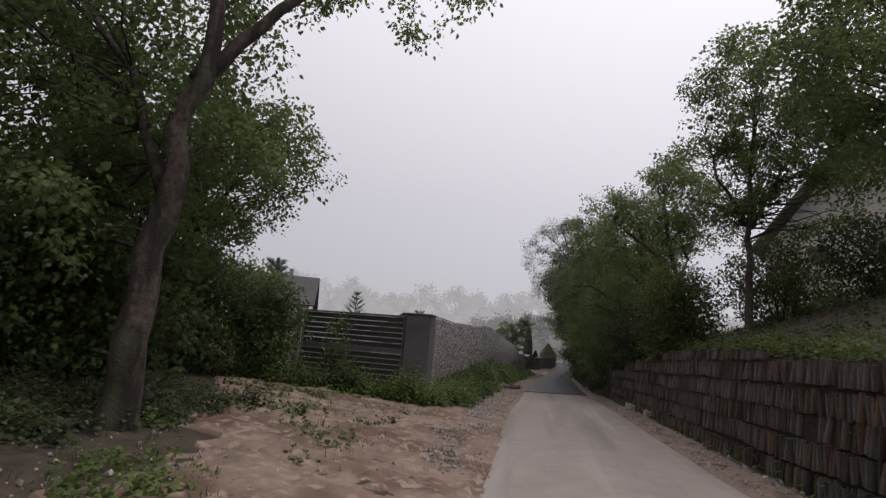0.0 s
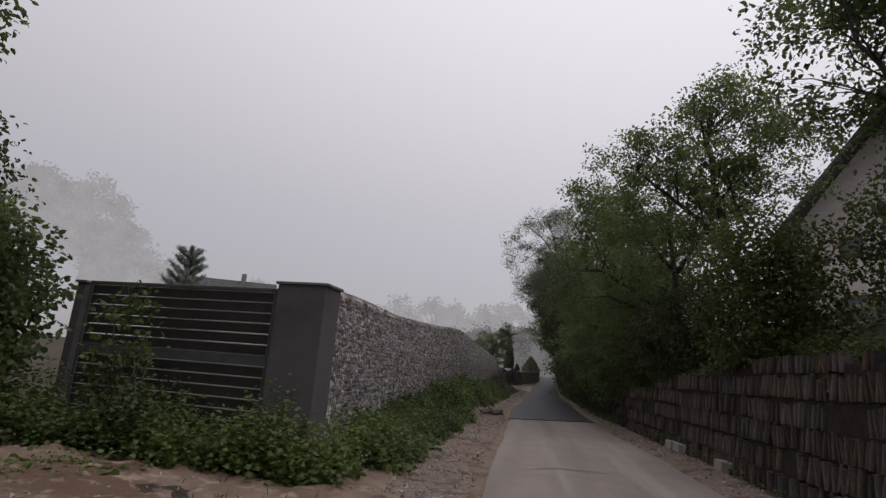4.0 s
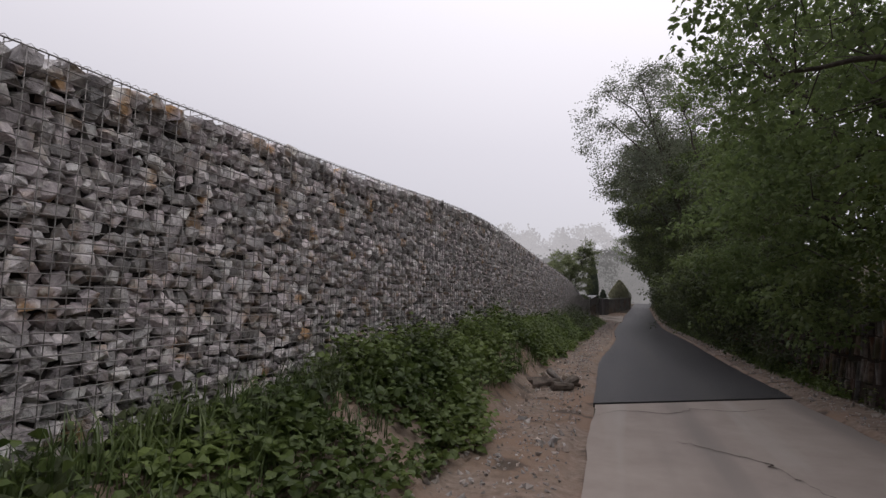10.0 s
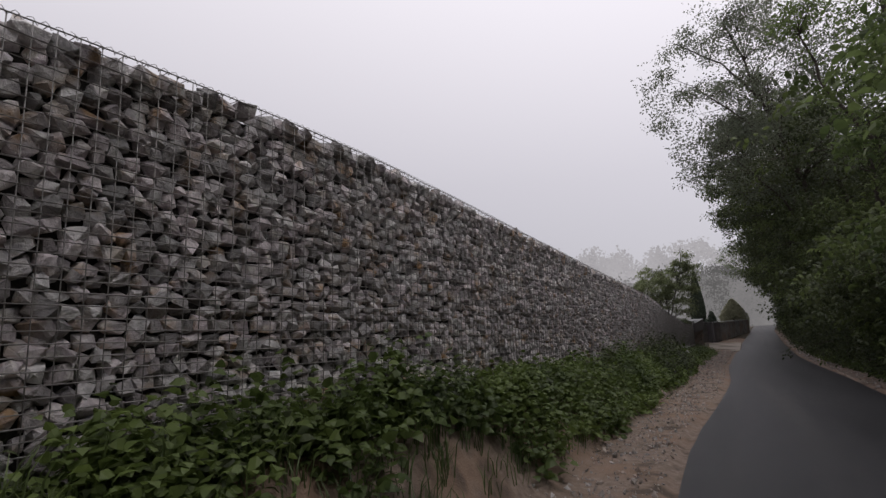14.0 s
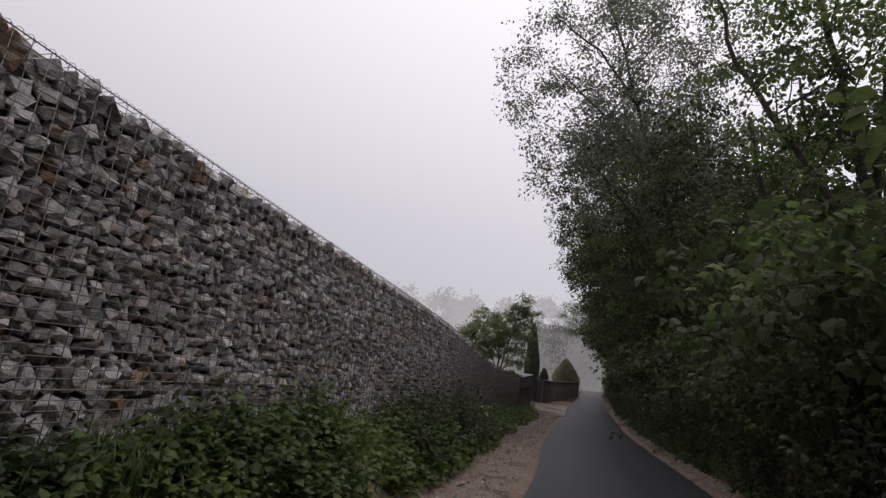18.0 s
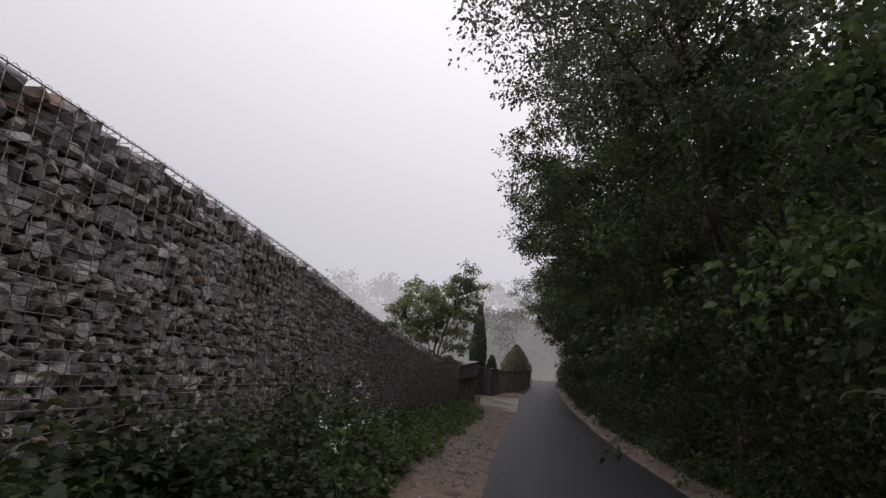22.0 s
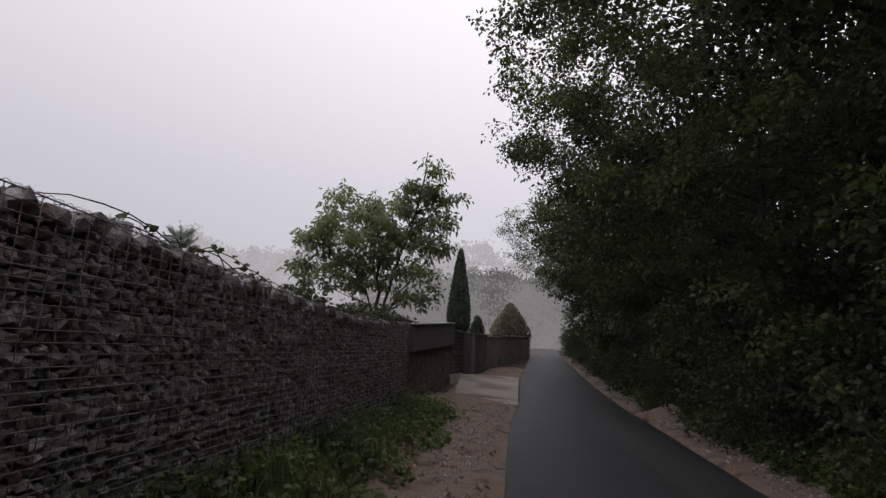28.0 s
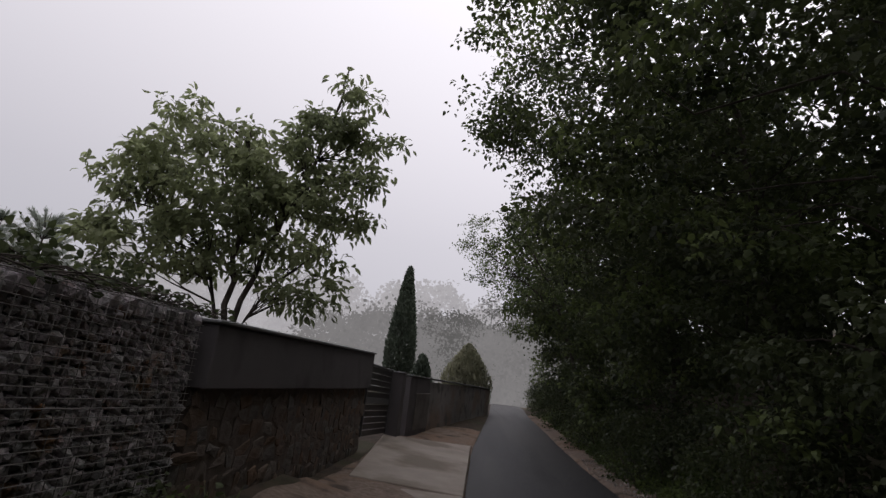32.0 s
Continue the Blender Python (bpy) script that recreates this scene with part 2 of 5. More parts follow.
M_LEAF_PALE = leaf_material("grey_green_leaves", (0.10, 0.115, 0.085), (0.22, 0.24, 0.17), 0.3, 0.6)
M_LEAF_FRESH = leaf_material("fresh_weed_leaves", (0.042, 0.066, 0.018), (0.155, 0.205, 0.056))
M_LEAF_YELLOW = leaf_material("yellow_green_leaves", (0.04, 0.06, 0.014), (0.13, 0.16, 0.04))
M_GRASS = leaf_material("grass_blades", (0.035, 0.06, 0.018), (0.13, 0.17, 0.06))
# the next four colours are lifted to carry the paleness of the mist
M_CONIFER = leaf_material("conifer_needles", (0.07, 0.09, 0.066), (0.135, 0.165, 0.12))
M_THUJA = leaf_material("thuja_sprays", (0.19, 0.19, 0.13), (0.33, 0.33, 0.22))
M_NEEDLE_MISTY = leaf_material("mist_paled_needles", (0.22, 0.25, 0.22), (0.34, 0.375, 0.32), 0.3, 0.75)
M_LEAF_MISTY = leaf_material("mist_paled_leaves", (0.15, 0.175, 0.095), (0.29, 0.325, 0.175), 0.3, 0.7)
M_PETAL = material("white_petals", ((0.45, 0.45, 0.41), (0.62, 0.62, 0.58)), 20, 0.7, 0)
M_WALL_WHITE = material("white_house_wall", ((0.46, 0.42, 0.39), (0.58, 0.545, 0.515)), 1.5, 0.9, 0.15, 60, [((0.45, 0.42, 0.39), 0.8, 0.2)])
M_ROOF = material("grey_roof_tiles", ((0.045, 0.042, 0.042), (0.10, 0.095, 0.092)), 5, 0.85, 0.6, 18)
M_WOOD = material("brown_boards", ((0.12, 0.065, 0.035), (0.24, 0.14, 0.08)), 7, 0.7, 0.4, 30)
M_GLASS = material("window_glass", ((0.03, 0.033, 0.036), (0.05, 0.053, 0.056)), 1, 0.08, 0, gloss=0.6)


# ---- mesh helpers ----
def tri_mesh(name, verts, tris, mat, smooth=False):
    verts, tris = np.asarray(verts, np.float32), np.asarray(tris, np.int32)
    me = bpy.data.meshes.new(name)
    me.vertices.add(len(verts))
    me.vertices.foreach_set("co", verts.ravel())
    me.loops.add(tris.size)
    me.loops.foreach_set("vertex_index", tris.ravel())
    me.polygons.add(len(tris))
    me.polygons.foreach_set("loop_start", np.arange(0, tris.size, 3, dtype=np.int32))
    me.polygons.foreach_set("loop_total", np.full(len(tris), 3, np.int32))
    me.polygons.foreach_set("use_smooth", np.full(len(tris), smooth))
    me.materials.append(mat)
    me.update(calc_edges=True)
    return me


def part(name, me, parent, label=""):
    """One mesh object under a thing; me: a mesh or a bmesh with its material."""
    ob = new(name, me)
    ob.parent = parent
    return tagged(ob, label)


def bm_mesh(name, bm, mat):
    me = bpy.data.meshes.new(name)
    bm.to_mesh(me)
    bm.free()
    me.materials.append(mat)
    return me


def box(bm, lo, hi, m=None, bevel=0.0):
    made = bmesh.ops.create_cube(bm, size=1.0)["verts"]
    lo, hi = Vector(lo), Vector(hi)
    bmesh.ops.scale(bm, vec=hi - lo, verts=made)
    bmesh.ops.translate(bm, vec=(lo + hi) / 2, verts=made)
    if bevel:
        edges = list({e for v in made for e in v.link_edges})
        made = list({v for f in bmesh.ops.bevel(bm, geom=edges, offset=bevel, segments=1, affect="EDGES")["faces"] for v in f.verts} | {v for v in made if v.is_valid})
    if m is not None:
        bmesh.ops.transform(bm, matrix=m, verts=made)
    return made


def box_mesh(name, lo, hi, mat, m=None, bevel=0.0):
    bm = bmesh.new()
    box(bm, lo, hi, m, bevel)
    return bm_mesh(name, bm, mat)


def thing(name, where=(0, 0, 0), label="", category="", group="", kind=""):
    ob = new(name)
    ob.location = where
    ob.empty_display_size = 0.2
    return tagged(ob, label, category, group, kind)


class Tubes:
    """Gathers tapered tubes into one mesh."""

    def __init__(self):
        self.v, self.f, self.n = [], [], 0

    def add(self, pts, radii, sides=5):
        pts = np.asarray(pts, float)
        k = len(pts)
        d = np.gradient(pts, axis=0)
        d /= np.linalg.norm(d, axis=1)[:, None] + 1e-9
        ref = np.where(np.abs(d[:, 2:3]) > 0.9, np.array([[1.0, 0, 0]]), np.array([[0, 0, 1.0]]))
        a = np.cross(d, ref)
        a /= np.linalg.norm(a, axis=1)[:, None]
        b = np.cross(d, a)
        ang = np.arange(sides) * 2 * np.pi / sides
        ring = pts[:, None] + np.asarray(radii)[:, None, None] * (np.cos(ang)[None, :, None] * a[:, None] + np.sin(ang)[None, :, None] * b[:, None])
        i = self.n + np.arange(k - 1)[:, None] * sides + np.arange(sides)[None]
        j = self.n + np.arange(k - 1)[:, None] * sides + (np.arange(sides)[None] + 1) % sides
        self.v.append(ring.reshape(-1, 3))
        self.f.append(np.stack([i, j, j + sides], -1).reshape(-1, 3))
        self.f.append(np.stack([i, j + sides, i + sides], -1).reshape(-1, 3))
        cap = self.n + (k - 1) * sides
        self.f.append(np.array([[cap, cap + s, cap + s + 1] for s in range(1, sides - 1)]))
        self.f.append(np.array([[self.n, self.n + s + 1, self.n + s] for s in range(1, sides - 1)]))
        self.n += k * sides

    def mesh(self, name, mat, smooth=True):
        return tri_mesh(name, np.concatenate(self.v), np.concatenate(self.f), mat, smooth)


def leaf_arrays(pos, ahead, size, wide, rng, up=0.6):
    """Cupped leaves: base, two points a side, tip. pos and ahead: one row a leaf."""
    n = len(pos)
    ahead = ahead / (np.linalg.norm(ahead, axis=1)[:, None] + 1e-9)
    nrm = rng.normal(size=(n, 3)) * 0.55
    nrm[:, 2] += up
    side = np.cross(ahead, nrm)
    side /= np.linalg.norm(side, axis=1)[:, None] + 1e-9
    nrm = np.cross(side, ahead)
    size = np.broadcast_to(size, (n,))[:, None]
    low, high = pos + ahead * size * 0.28, pos + ahead * size * 0.66
    lift = nrm * size * 0.13
    v = np.stack([pos, low + side * size * wide * 0.92 + lift, high + side * size * wide * 0.8 + lift, pos + ahead * size - lift, high - side * size * wide * 0.8 + lift, low - side * size * wide * 0.92 + lift], 1).reshape(-1, 3)
    i = np.arange(n)[:, None] * 6
    f = np.concatenate([i + [0, 1, 5], i + [1, 2, 5], i + [2, 4, 5], i + [2, 3, 4]], 1).reshape(-1, 3)
    return v, f


def leaf_cloud(name, ends, per, radius, size, wide, mat, rng, droop=0.35, flat=0.7, up=0.6):
    """Leaves in loose bunches round the ends of twigs."""
    n = len(ends) * per
    c = np.repeat(ends, per, axis=0)
    off = rng.normal(size=(n, 3))
    off *= (radius * rng.uniform(0, 1, n) ** 0.45 / (np.linalg.norm(off, axis=1) + 1e-6))[:, None]
    off[:, 2] *= flat
    ahead = off / (np.linalg.norm(off, axis=1)[:, None] + 1e-6) + rng.normal(size=(n, 3)) * 0.5
    ahead[:, 2] -= droop
    v, f = leaf_arrays(c + off, ahead, size * rng.uniform(0.65, 1.3, n), wide, rng, up)
    return tri_mesh(name, v, f, mat)


def boughs(n, centre, radii, rng, size=0.6, each=7, flat=0.55):
    """Twig ends gathered in flattish boughs over the outer part of an ellipsoid: the boughs' middles, and their ends."""
    d = rng.normal(size=(n, 3))
    d /= np.linalg.norm(d, axis=1)[:, None]
    mids = np.asarray(centre) + d * (rng.uniform(0.45, 1.0, n) ** 0.5)[:, None] * np.asarray(radii)
    s = size * rng.uniform(0.6, 1.35, n)
    off = rng.normal(size=(n, each, 3))
    off *= 0.85 * rng.uniform(0.2, 1, (n, each, 1)) / np.linalg.norm(off, axis=2)[:, :, None] * np.array([1, 1, flat])
    off[:, :, 2] -= 0.3 * np.linalg.norm(off[:, :, :2], axis=2)
    out = np.asarray(d) * [1, 1, 0.2]
    ends = mids[:, None] + (off + out[:, None] * 0.35) * s[:, None, None]
    return mids, ends


def in_ellipsoid(n, centre, radii, rng, shell=2.6):
    d = rng.normal(size=(n, 3))
    d /= np.linalg.norm(d, axis=1)[:, None]
    r = rng.uniform(0, 1, n) ** (1 / shell)
    return np.asarray(centre) + d * r[:, None] * np.asarray(radii)


def tree(name, base, trunk, blobs, mat_leaf, seed, label, category="tree", radius=0.12, per=10, bunch=0.38, leaf=0.1, wide=0.3, twigs=0.5,
         mat_bark=None, group="", forks=(), size=0.6, droop=0.35, each=7, inner=0, sprays=None, clump=0.0, inner_to=3.6, flat=0.55, up=0.6):
    """trunk: points of the stem above the base; forks: further stems (start index, points, radius); blobs: (centre, radii, ends)."""
    rng = np.random.default_rng(seed)
    ob = thing(name, base, label, category, group)
    tubes = Tubes()
    nodes = []

    def stem(pts, r0, r1, sides=8):
        pts = np.asarray(pts, float)
        t = np.linspace(0, 1, 4 * (len(pts) - 1) + 1)
        fine = np.stack([np.interp(t, np.linspace(0, 1, len(pts)), pts[:, k]) for k in range(3)], 1)
        fine[1:-1] += rng.normal(size=(len(fine) - 2, 3)) * r0 * 0.35 * [1, 1, 0.2]
        tubes.add(fine, np.linspace(r0, r1, len(fine)) * (1 + 0.35 * np.exp(-np.arange(len(fine)) * 1.3)), sides)
        nodes.extend((p, max(r1, r0 * (1 - q))) for p, q in zip(fine[1:], t[1:]))

    stem([(0, 0, -0.25), *trunk], radius, radius * 0.3)
    for start, pts, r in forks:
        stem([trunk[start], *pts], r, r * 0.3, 6)
    npos = np.array([p for p, _ in nodes])
    every, bright, deep = [], [], []
    for centre, radii, count in blobs:
        mids, ends = boughs(int(count * (1 + clump)), centre, radii, rng, size, each, flat)
        if clump:
            fill = [noise.noise((m[0] * 0.75 + base[0], m[1] * 0.75 + base[1], m[2] * 0.95)) for m in mids]
            keep = np.sort(np.argsort(fill)[-count:]) if count else []
            mids, ends = mids[keep], ends[keep]
        # every third bough takes the lit leaf colour
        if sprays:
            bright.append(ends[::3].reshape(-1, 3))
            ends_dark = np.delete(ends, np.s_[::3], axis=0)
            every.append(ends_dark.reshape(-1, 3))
        else:
            every.append(ends.reshape(-1, 3))
        if inner and centre[2] - radii[2] * 0.5 < inner_to:
            deep.append(in_ellipsoid(int(inner * count), centre, np.asarray(radii) * 0.64, rng, 2.0))
        for q in range(int(count * twigs)):
            e = mids[q]
            d = np.linalg.norm(npos - e, axis=1) + 1.5 * np.maximum(npos[:, 2] - e[2] + 0.4, 0)
            k = int(np.argmin(d))
            a = npos[k]
            r = min(nodes[k][1] * 0.55, 0.010 + 0.007 * d[k])
            m1 = a + (e - a) * 0.4 + rng.normal(size=3) * 0.07 * d[k] + [0, 0, 0.05 * d[k]]
            m2 = a + (e - a) * 0.75 + rng.normal(size=3) * 0.05 * d[k] + [0, 0, 0.06 * d[k]]
            tubes.add([a, m1, m2, e], [r, r * 0.7, r * 0.45, r * 0.25], 4)
            for t_ in ends[q][::2]:
                tubes.add([e, (e + t_) / 2 + rng.normal(size=3) * 0.03, t_], [0.006, 0.004, 0.002], 3)
    part("trunk", tubes.mesh("trunk", mat_bark or M_BARK_DARK), ob)
    part("crown", leaf_cloud("crown", np.concatenate(every), per, bunch, leaf, wide, mat_leaf, rng, droop, 0.7, up), ob)
    if sprays:
        part("outer_spray", leaf_cloud("outer_spray", np.concatenate(bright), per, bunch, leaf, wide, sprays, rng, droop, 0.7, up), ob, "outer leaves coloured lighter as if lit")
    if inner:
        part("inner_foliage", leaf_cloud("inner_foliage", np.concatenate(deep), 5, 0.3, 0.115, 0.36, mat_leaf, rng, 0.2), ob)
    return ob


def shrub(name, base, blobs, mat_leaf, seed, label, per=16, bunch=0.26, leaf=0.08, wide=0.32, stems=10, category="bush", group="", shell=2.4):
    rng = np.random.default_rng(seed)
    ob = thing(name, base, label, category, group)
    ends = np.concatenate([in_ellipsoid(n, c, r, rng, shell) for c, r, n in blobs])
    ends[:, 2] = np.maximum(ends[:, 2], 0.03)
    tubes = Tubes()
    for e in ends[rng.choice(len(ends), min(stems, len(ends)), replace=False)]:
        foot = np.array([e[0] * 0.25, e[1] * 0.25, -0.15])
        mid_ = (foot + e) / 2 + rng.normal(size=3) * 0.08
        tubes.add([foot, mid_, e], [0.022, 0.014, 0.005], 5)
    part("stem", tubes.mesh("stem", M_BARK_DARK), ob)["kind"] = "stuff"
    part("foliage", leaf_cloud("foliage", ends, per, bunch, leaf, wide, mat_leaf, rng), ob)
    return ob


# ---- plan: lines along the lane, by y ----
def line(knots, soft=1.2):
    ys, vs = np.array([k[0] for k in knots], float), np.array([k[1] for k in knots], float)

    def value(y):
        y = np.asarray(y, float)
        return sum(np.interp(y + o, ys, vs) for o in np.linspace(-soft, soft, 7)) / 7
    return value


ROAD_L = line([(-60, -11), (-12, -2.3), (0, -0.45), (5, 0.4), (8, 0.95), (11, 1.4), (15.5, 2.26), (18.3, 2.9), (22.6, 3.75), (25.1, 4.25), (28.7, 4.95), (32, 5.85), (36.1, 6.93), (42.2, 8.15), (47.9, 9.51), (53.2, 10.76), (57.1, 11.9), (62, 13.1), (72, 16.1), (90, 21), (160, 43)])
ROAD_R = line([(-60, -7.7), (-12, 0.75), (0, 2.5), (6.1, 3.65), (10.1, 4.4), (16.2, 5.6), (19.2, 6.05), (23.7, 6.9), (28.4, 7.85), (31.9, 8.7), (36.9, 9.83), (42.6, 11.02), (48.6, 12.42), (53.6, 13.8), (58.3, 14.95), (62, 15.75), (72, 18.15), (90, 23.5), (160, 46)])
ROAD_Z = line([(-60, 0), (56, 0), (60, 0.15), (64, 0.42), (68, 0.7), (72, 0.95), (80, 1.3), (90, 1.5), (160, 1.6)])
WALL_X = line([(12.0, -0.17), (12.75, -0.05), (17, 0.55), (19.8, 1.2), (21.9, 1.75), (24.7, 2.45), (27.9, 3.15), (34.3, 4.75), (37.7, 5.55), (45.8, 7.2), (53.8, 9.06), (55, 9.35)], 0.8)
WALL_T = line([(12, 2.08), (12.8, 2.09), (14, 2.15), (16.5, 2.21), (18, 2.28), (19.7, 2.36), (21, 2.43), (22, 2.5), (23.4, 2.59), (25, 2.63), (27, 2.6), (28.5, 2.55), (30, 2.49), (31.8, 2.41), (33.3, 2.36), (34.8, 2.31), (37, 2.24), (39.5, 2.13), (41, 2.0), (43.4, 1.88), (46, 1.78), (48.5, 1.63), (50, 1.56), (52, 1.59), (53.8, 1.67), (55, 1.7)], 0.5)
WALL_B = line([(-60, 0.3), (10, 0.25), (13, 0.22), (15.3, 0.33), (17, 0.46), (19.5, 0.57), (21, 0.68), (23, 0.74), (26, 0.76), (30, 0.65), (34, 0.52), (40, 0.4), (46, 0.3), (50, 0.24), (54, 0.2), (60, 0.3), (160, 0.6)])
BANK_T = line([(-60, 1.3), (0, 1.4), (5, 1.45), (9, 1.68), (15, 1.72), (17, 1.58), (20, 1.25), (22, 1.18), (24, 1.0), (28, 0.8), (35, 0.55), (40, 0.3), (46, 0.22), (160, 0.2)])


def ground_z(x, y):
    """Height of the bare ground."""
    xl, xr, zr = float(ROAD_L(y)), float(ROAD_R(y)), float(ROAD_Z(y))
    bump_ = 0.03 * noise.noise((x * 1.1, y * 1.1, 0)) + 0.012 * noise.noise((x * 4, y * 4, 3))
    if x < xl:
        d = xl - x
        if y < 12.4:
            return zr - 0.01 + min(0.07 * d, 0.5) * min(1, d) + bump_ * 1.6 * min(1, d)
        if y < 56.5:
            w = xl - float(WALL_X(min(max(y, 12.4), 55)))
            s = min(max((d - 0.75) / max(w - 0.95, 0.3), 0), 1)
            near = s * s * (3 - 2 * s) * float(WALL_B(y)) + bump_ * min(1, d)
            blend = min(1, (y - 12.4) / 1.2)
            flat = min(0.07 * d, 0.5) * min(1, d)
            return zr - 0.01 + (near if d < w + 0.25 else float(WALL_B(y)) + 0.25) * blend + flat * (1 - blend)
        return zr - 0.03 + min(0.03 * d, 0.5) + bump_ * min(1, d)
    if x > xr:
        d = x - xr
        if d < 0.95 or y > 44:
            base_ = 0.06 * d + bump_ * min(1, d * 1.5)
            return zr - 0.01 + (base_ if y <= 44 else base_ + 0.45 * min(max(d - 0.5, 0), 9))
        t = float(BANK_T(y))
        return zr + t * min(1, (d - 0.95) / 0.12) * (1 if y < 36 else max(0, min(1, d - 0.9))) + 0.42 * min(max(d - 1.1, 0), 12) + bump_
    return zr - 0.05


# ---- ground: one sheet that follows the lane ----
left_off = [-400, -200, -120, -80, -55, -40, -30, -24, -19, -15, -12, -10] + [-9 + 0.3 * k for k in range(18)] + [-3.6 + 0.15 * k for k in range(24)]
right_off = [0.12 * k for k in range(6)] + [0.72, 0.84, 0.94, 0.97, 1.09] + [1.25 + 0.3 * k for k in range(20)] + [8, 9.5, 11, 13, 16, 20, 26, 35, 50, 80, 130, 220, 400]
ys = [-300, -150, -80, -50, -35, -25, -18, -13, -10, -8] + [-6 + 0.35 * k for k in range(226)] + [74 + 2.0 * k for k in range(14)] + [104, 112, 122, 135, 150, 180, 240, 350, 600]
gv, rows_ = [], len(left_off) + 4 + len(right_off)
for y in ys:
    xl, xr = float(ROAD_L(y)), float(ROAD_R(y))
    xs = [xl + o - 0.001 for o in left_off] + [xl + 0.05, xl * 0.67 + xr * 0.33, xl * 0.33 + xr * 0.67, xr - 0.05] + [xr + o + 0.001 for o in right_off]
    gv.extend((x, y, ground_z(x, y)) for x in xs)
gi = np.arange(len(ys) - 1)[:, None] * rows_ + np.arange(rows_ - 1)[None]
gf = np.concatenate([np.stack([gi, gi + 1, gi + rows_ + 1], -1).reshape(-1, 3), np.stack([gi, gi + rows_ + 1, gi + rows_], -1).reshape(-1, 3)])
ground = tagged(new("ground", tri_mesh("ground", gv, gf, M_SOIL, True)), "dark soil with moss and sparse grass along the lane", "ground", kind="structure")


def strip(name, left, right, y0, y1, lift, mat, label, kind="structure", step=0.35, across=8, rough_=0.0, depth=0.1, sheet=False, slant=0.0, tuck=()):
    """A band along the lane between two lines; a slab, or a thin sheet that drapes the ground."""
    n = max(2, int((y1 - y0) / step)) + 1
    yy = np.linspace(y0, y1, n)
    top, low = [], []
    for yc in yy:
        a, b = left(yc), right(yc)
        for k in range(across + 1):
            x = a + (b - a) * k / across
            y = yc + slant * (k / across - 0.5)
            z = (ground_z(x, y) if sheet else float(ROAD_Z(y))) + lift
            if rough_:
                z += rough_ * (0.7 * noise.noise((x * 1.6, y * 1.6, 5)) + 0.6 * noise.noise((x * 5, y * 5, 1)) + 0.4 * noise.noise((x * 13, y * 13, 2)))
            if sheet and (0 if k == 0 else 1 if k == across else 2) in tuck:
                z -= lift + 0.04
            top.append((x, y, z))
            low.append((x, y, z - depth))
    c = across + 1
    i = np.arange(n - 1)[:, None] * c + np.arange(across)[None]
    f = [np.stack([i, i + 1, i + c + 1], -1).reshape(-1, 3), np.stack([i, i + c + 1, i + c], -1).reshape(-1, 3)]
    v = top
    if not sheet:
        o = len(top)
        v = top + low
        for k in (0, across):
            j = np.arange(n - 1) * c + k
            f += [np.stack([j, j + c, j + c + o], -1), np.stack([j, j + c + o, j + o], -1)]
        for r in (0, n - 1):
            j = r * c + np.arange(across)
            f += [np.stack([j, j + 1, j + 1 + o], -1), np.stack([j, j + 1 + o, j + o], -1)]
    return tagged(new(name, tri_mesh(name, v, np.concatenate(f), mat, sheet)), label, "road" if "road" in name else "ground", kind=kind)


def wob(f, amp, freq, seed_):
    return lambda y: float(f(y)) + amp * noise.noise((y * freq, seed_, 0)) + amp * 0.4 * noise.noise((y * freq * 5, seed_, 9))


SEAM = 23.55
# the old concrete lane, then the fresh asphalt
lane = strip("road", wob(ROAD_L, 0.06, 0.8, 1), wob(ROAD_R, 0.06, 0.8, 2), -40, SEAM, 0.0, M_CONCRETE, "worn pale concrete lane with tyre marks", rough_=0.003, slant=1.05)
strip("road", wob(ROAD_L, 0.025, 0.9, 3), wob(ROAD_R, 0.03, 0.9, 4), SEAM, 150, 0.022, M_ASPHALT, "fresh black asphalt lane", rough_=0.003, slant=1.05)
strip("verge", lambda y: float(ROAD_L(y)) - min(1.9, max(1.0, float(ROAD_L(y)) - float(WALL_X(min(max(y, 12.4), 55))) - 0.25)) - 0.1 * noise.noise((y * 0.9, 7, 0)), lambda y: float(ROAD_L(y)) + 0.12, 11.0, 66, 0.022, M_GRAVEL, "trodden gravel and dirt verge beside the lane", step=0.2, across=18, rough_=0.018, sheet=True, tuck=(0,))
strip("verge", lambda y: float(ROAD_R(y)) - 0.12, lambda y: float(ROAD_R(y)) + 0.62 + 0.1 * noise.noise((y * 0.9, 17, 0)), -8, 75, 0.022, M_GRAVEL, "narrow dirt and gravel verge below the bank", step=0.2, across=10, rough_=0.014, sheet=True, tuck=(1,))
strip("dirt_lot", lambda y: float(ROAD_L(y)) - float(np.interp(y, (0, 5, 9, 12), (2.2, 2.5, 5.0, 5.6))) - 0.8 * noise.noise((y * 0.6, 27, 0)) - 0.5 * noise.noise((y * 2.3, 28, 0)), lambda y: float(ROAD_L(y)) + 0.12, -8, 12.4, 0.03, M_SAND, "bare sandy dirt with ruts before the gate", step=0.06, across=80, rough_=0.075, sheet=True, tuck=(0,))

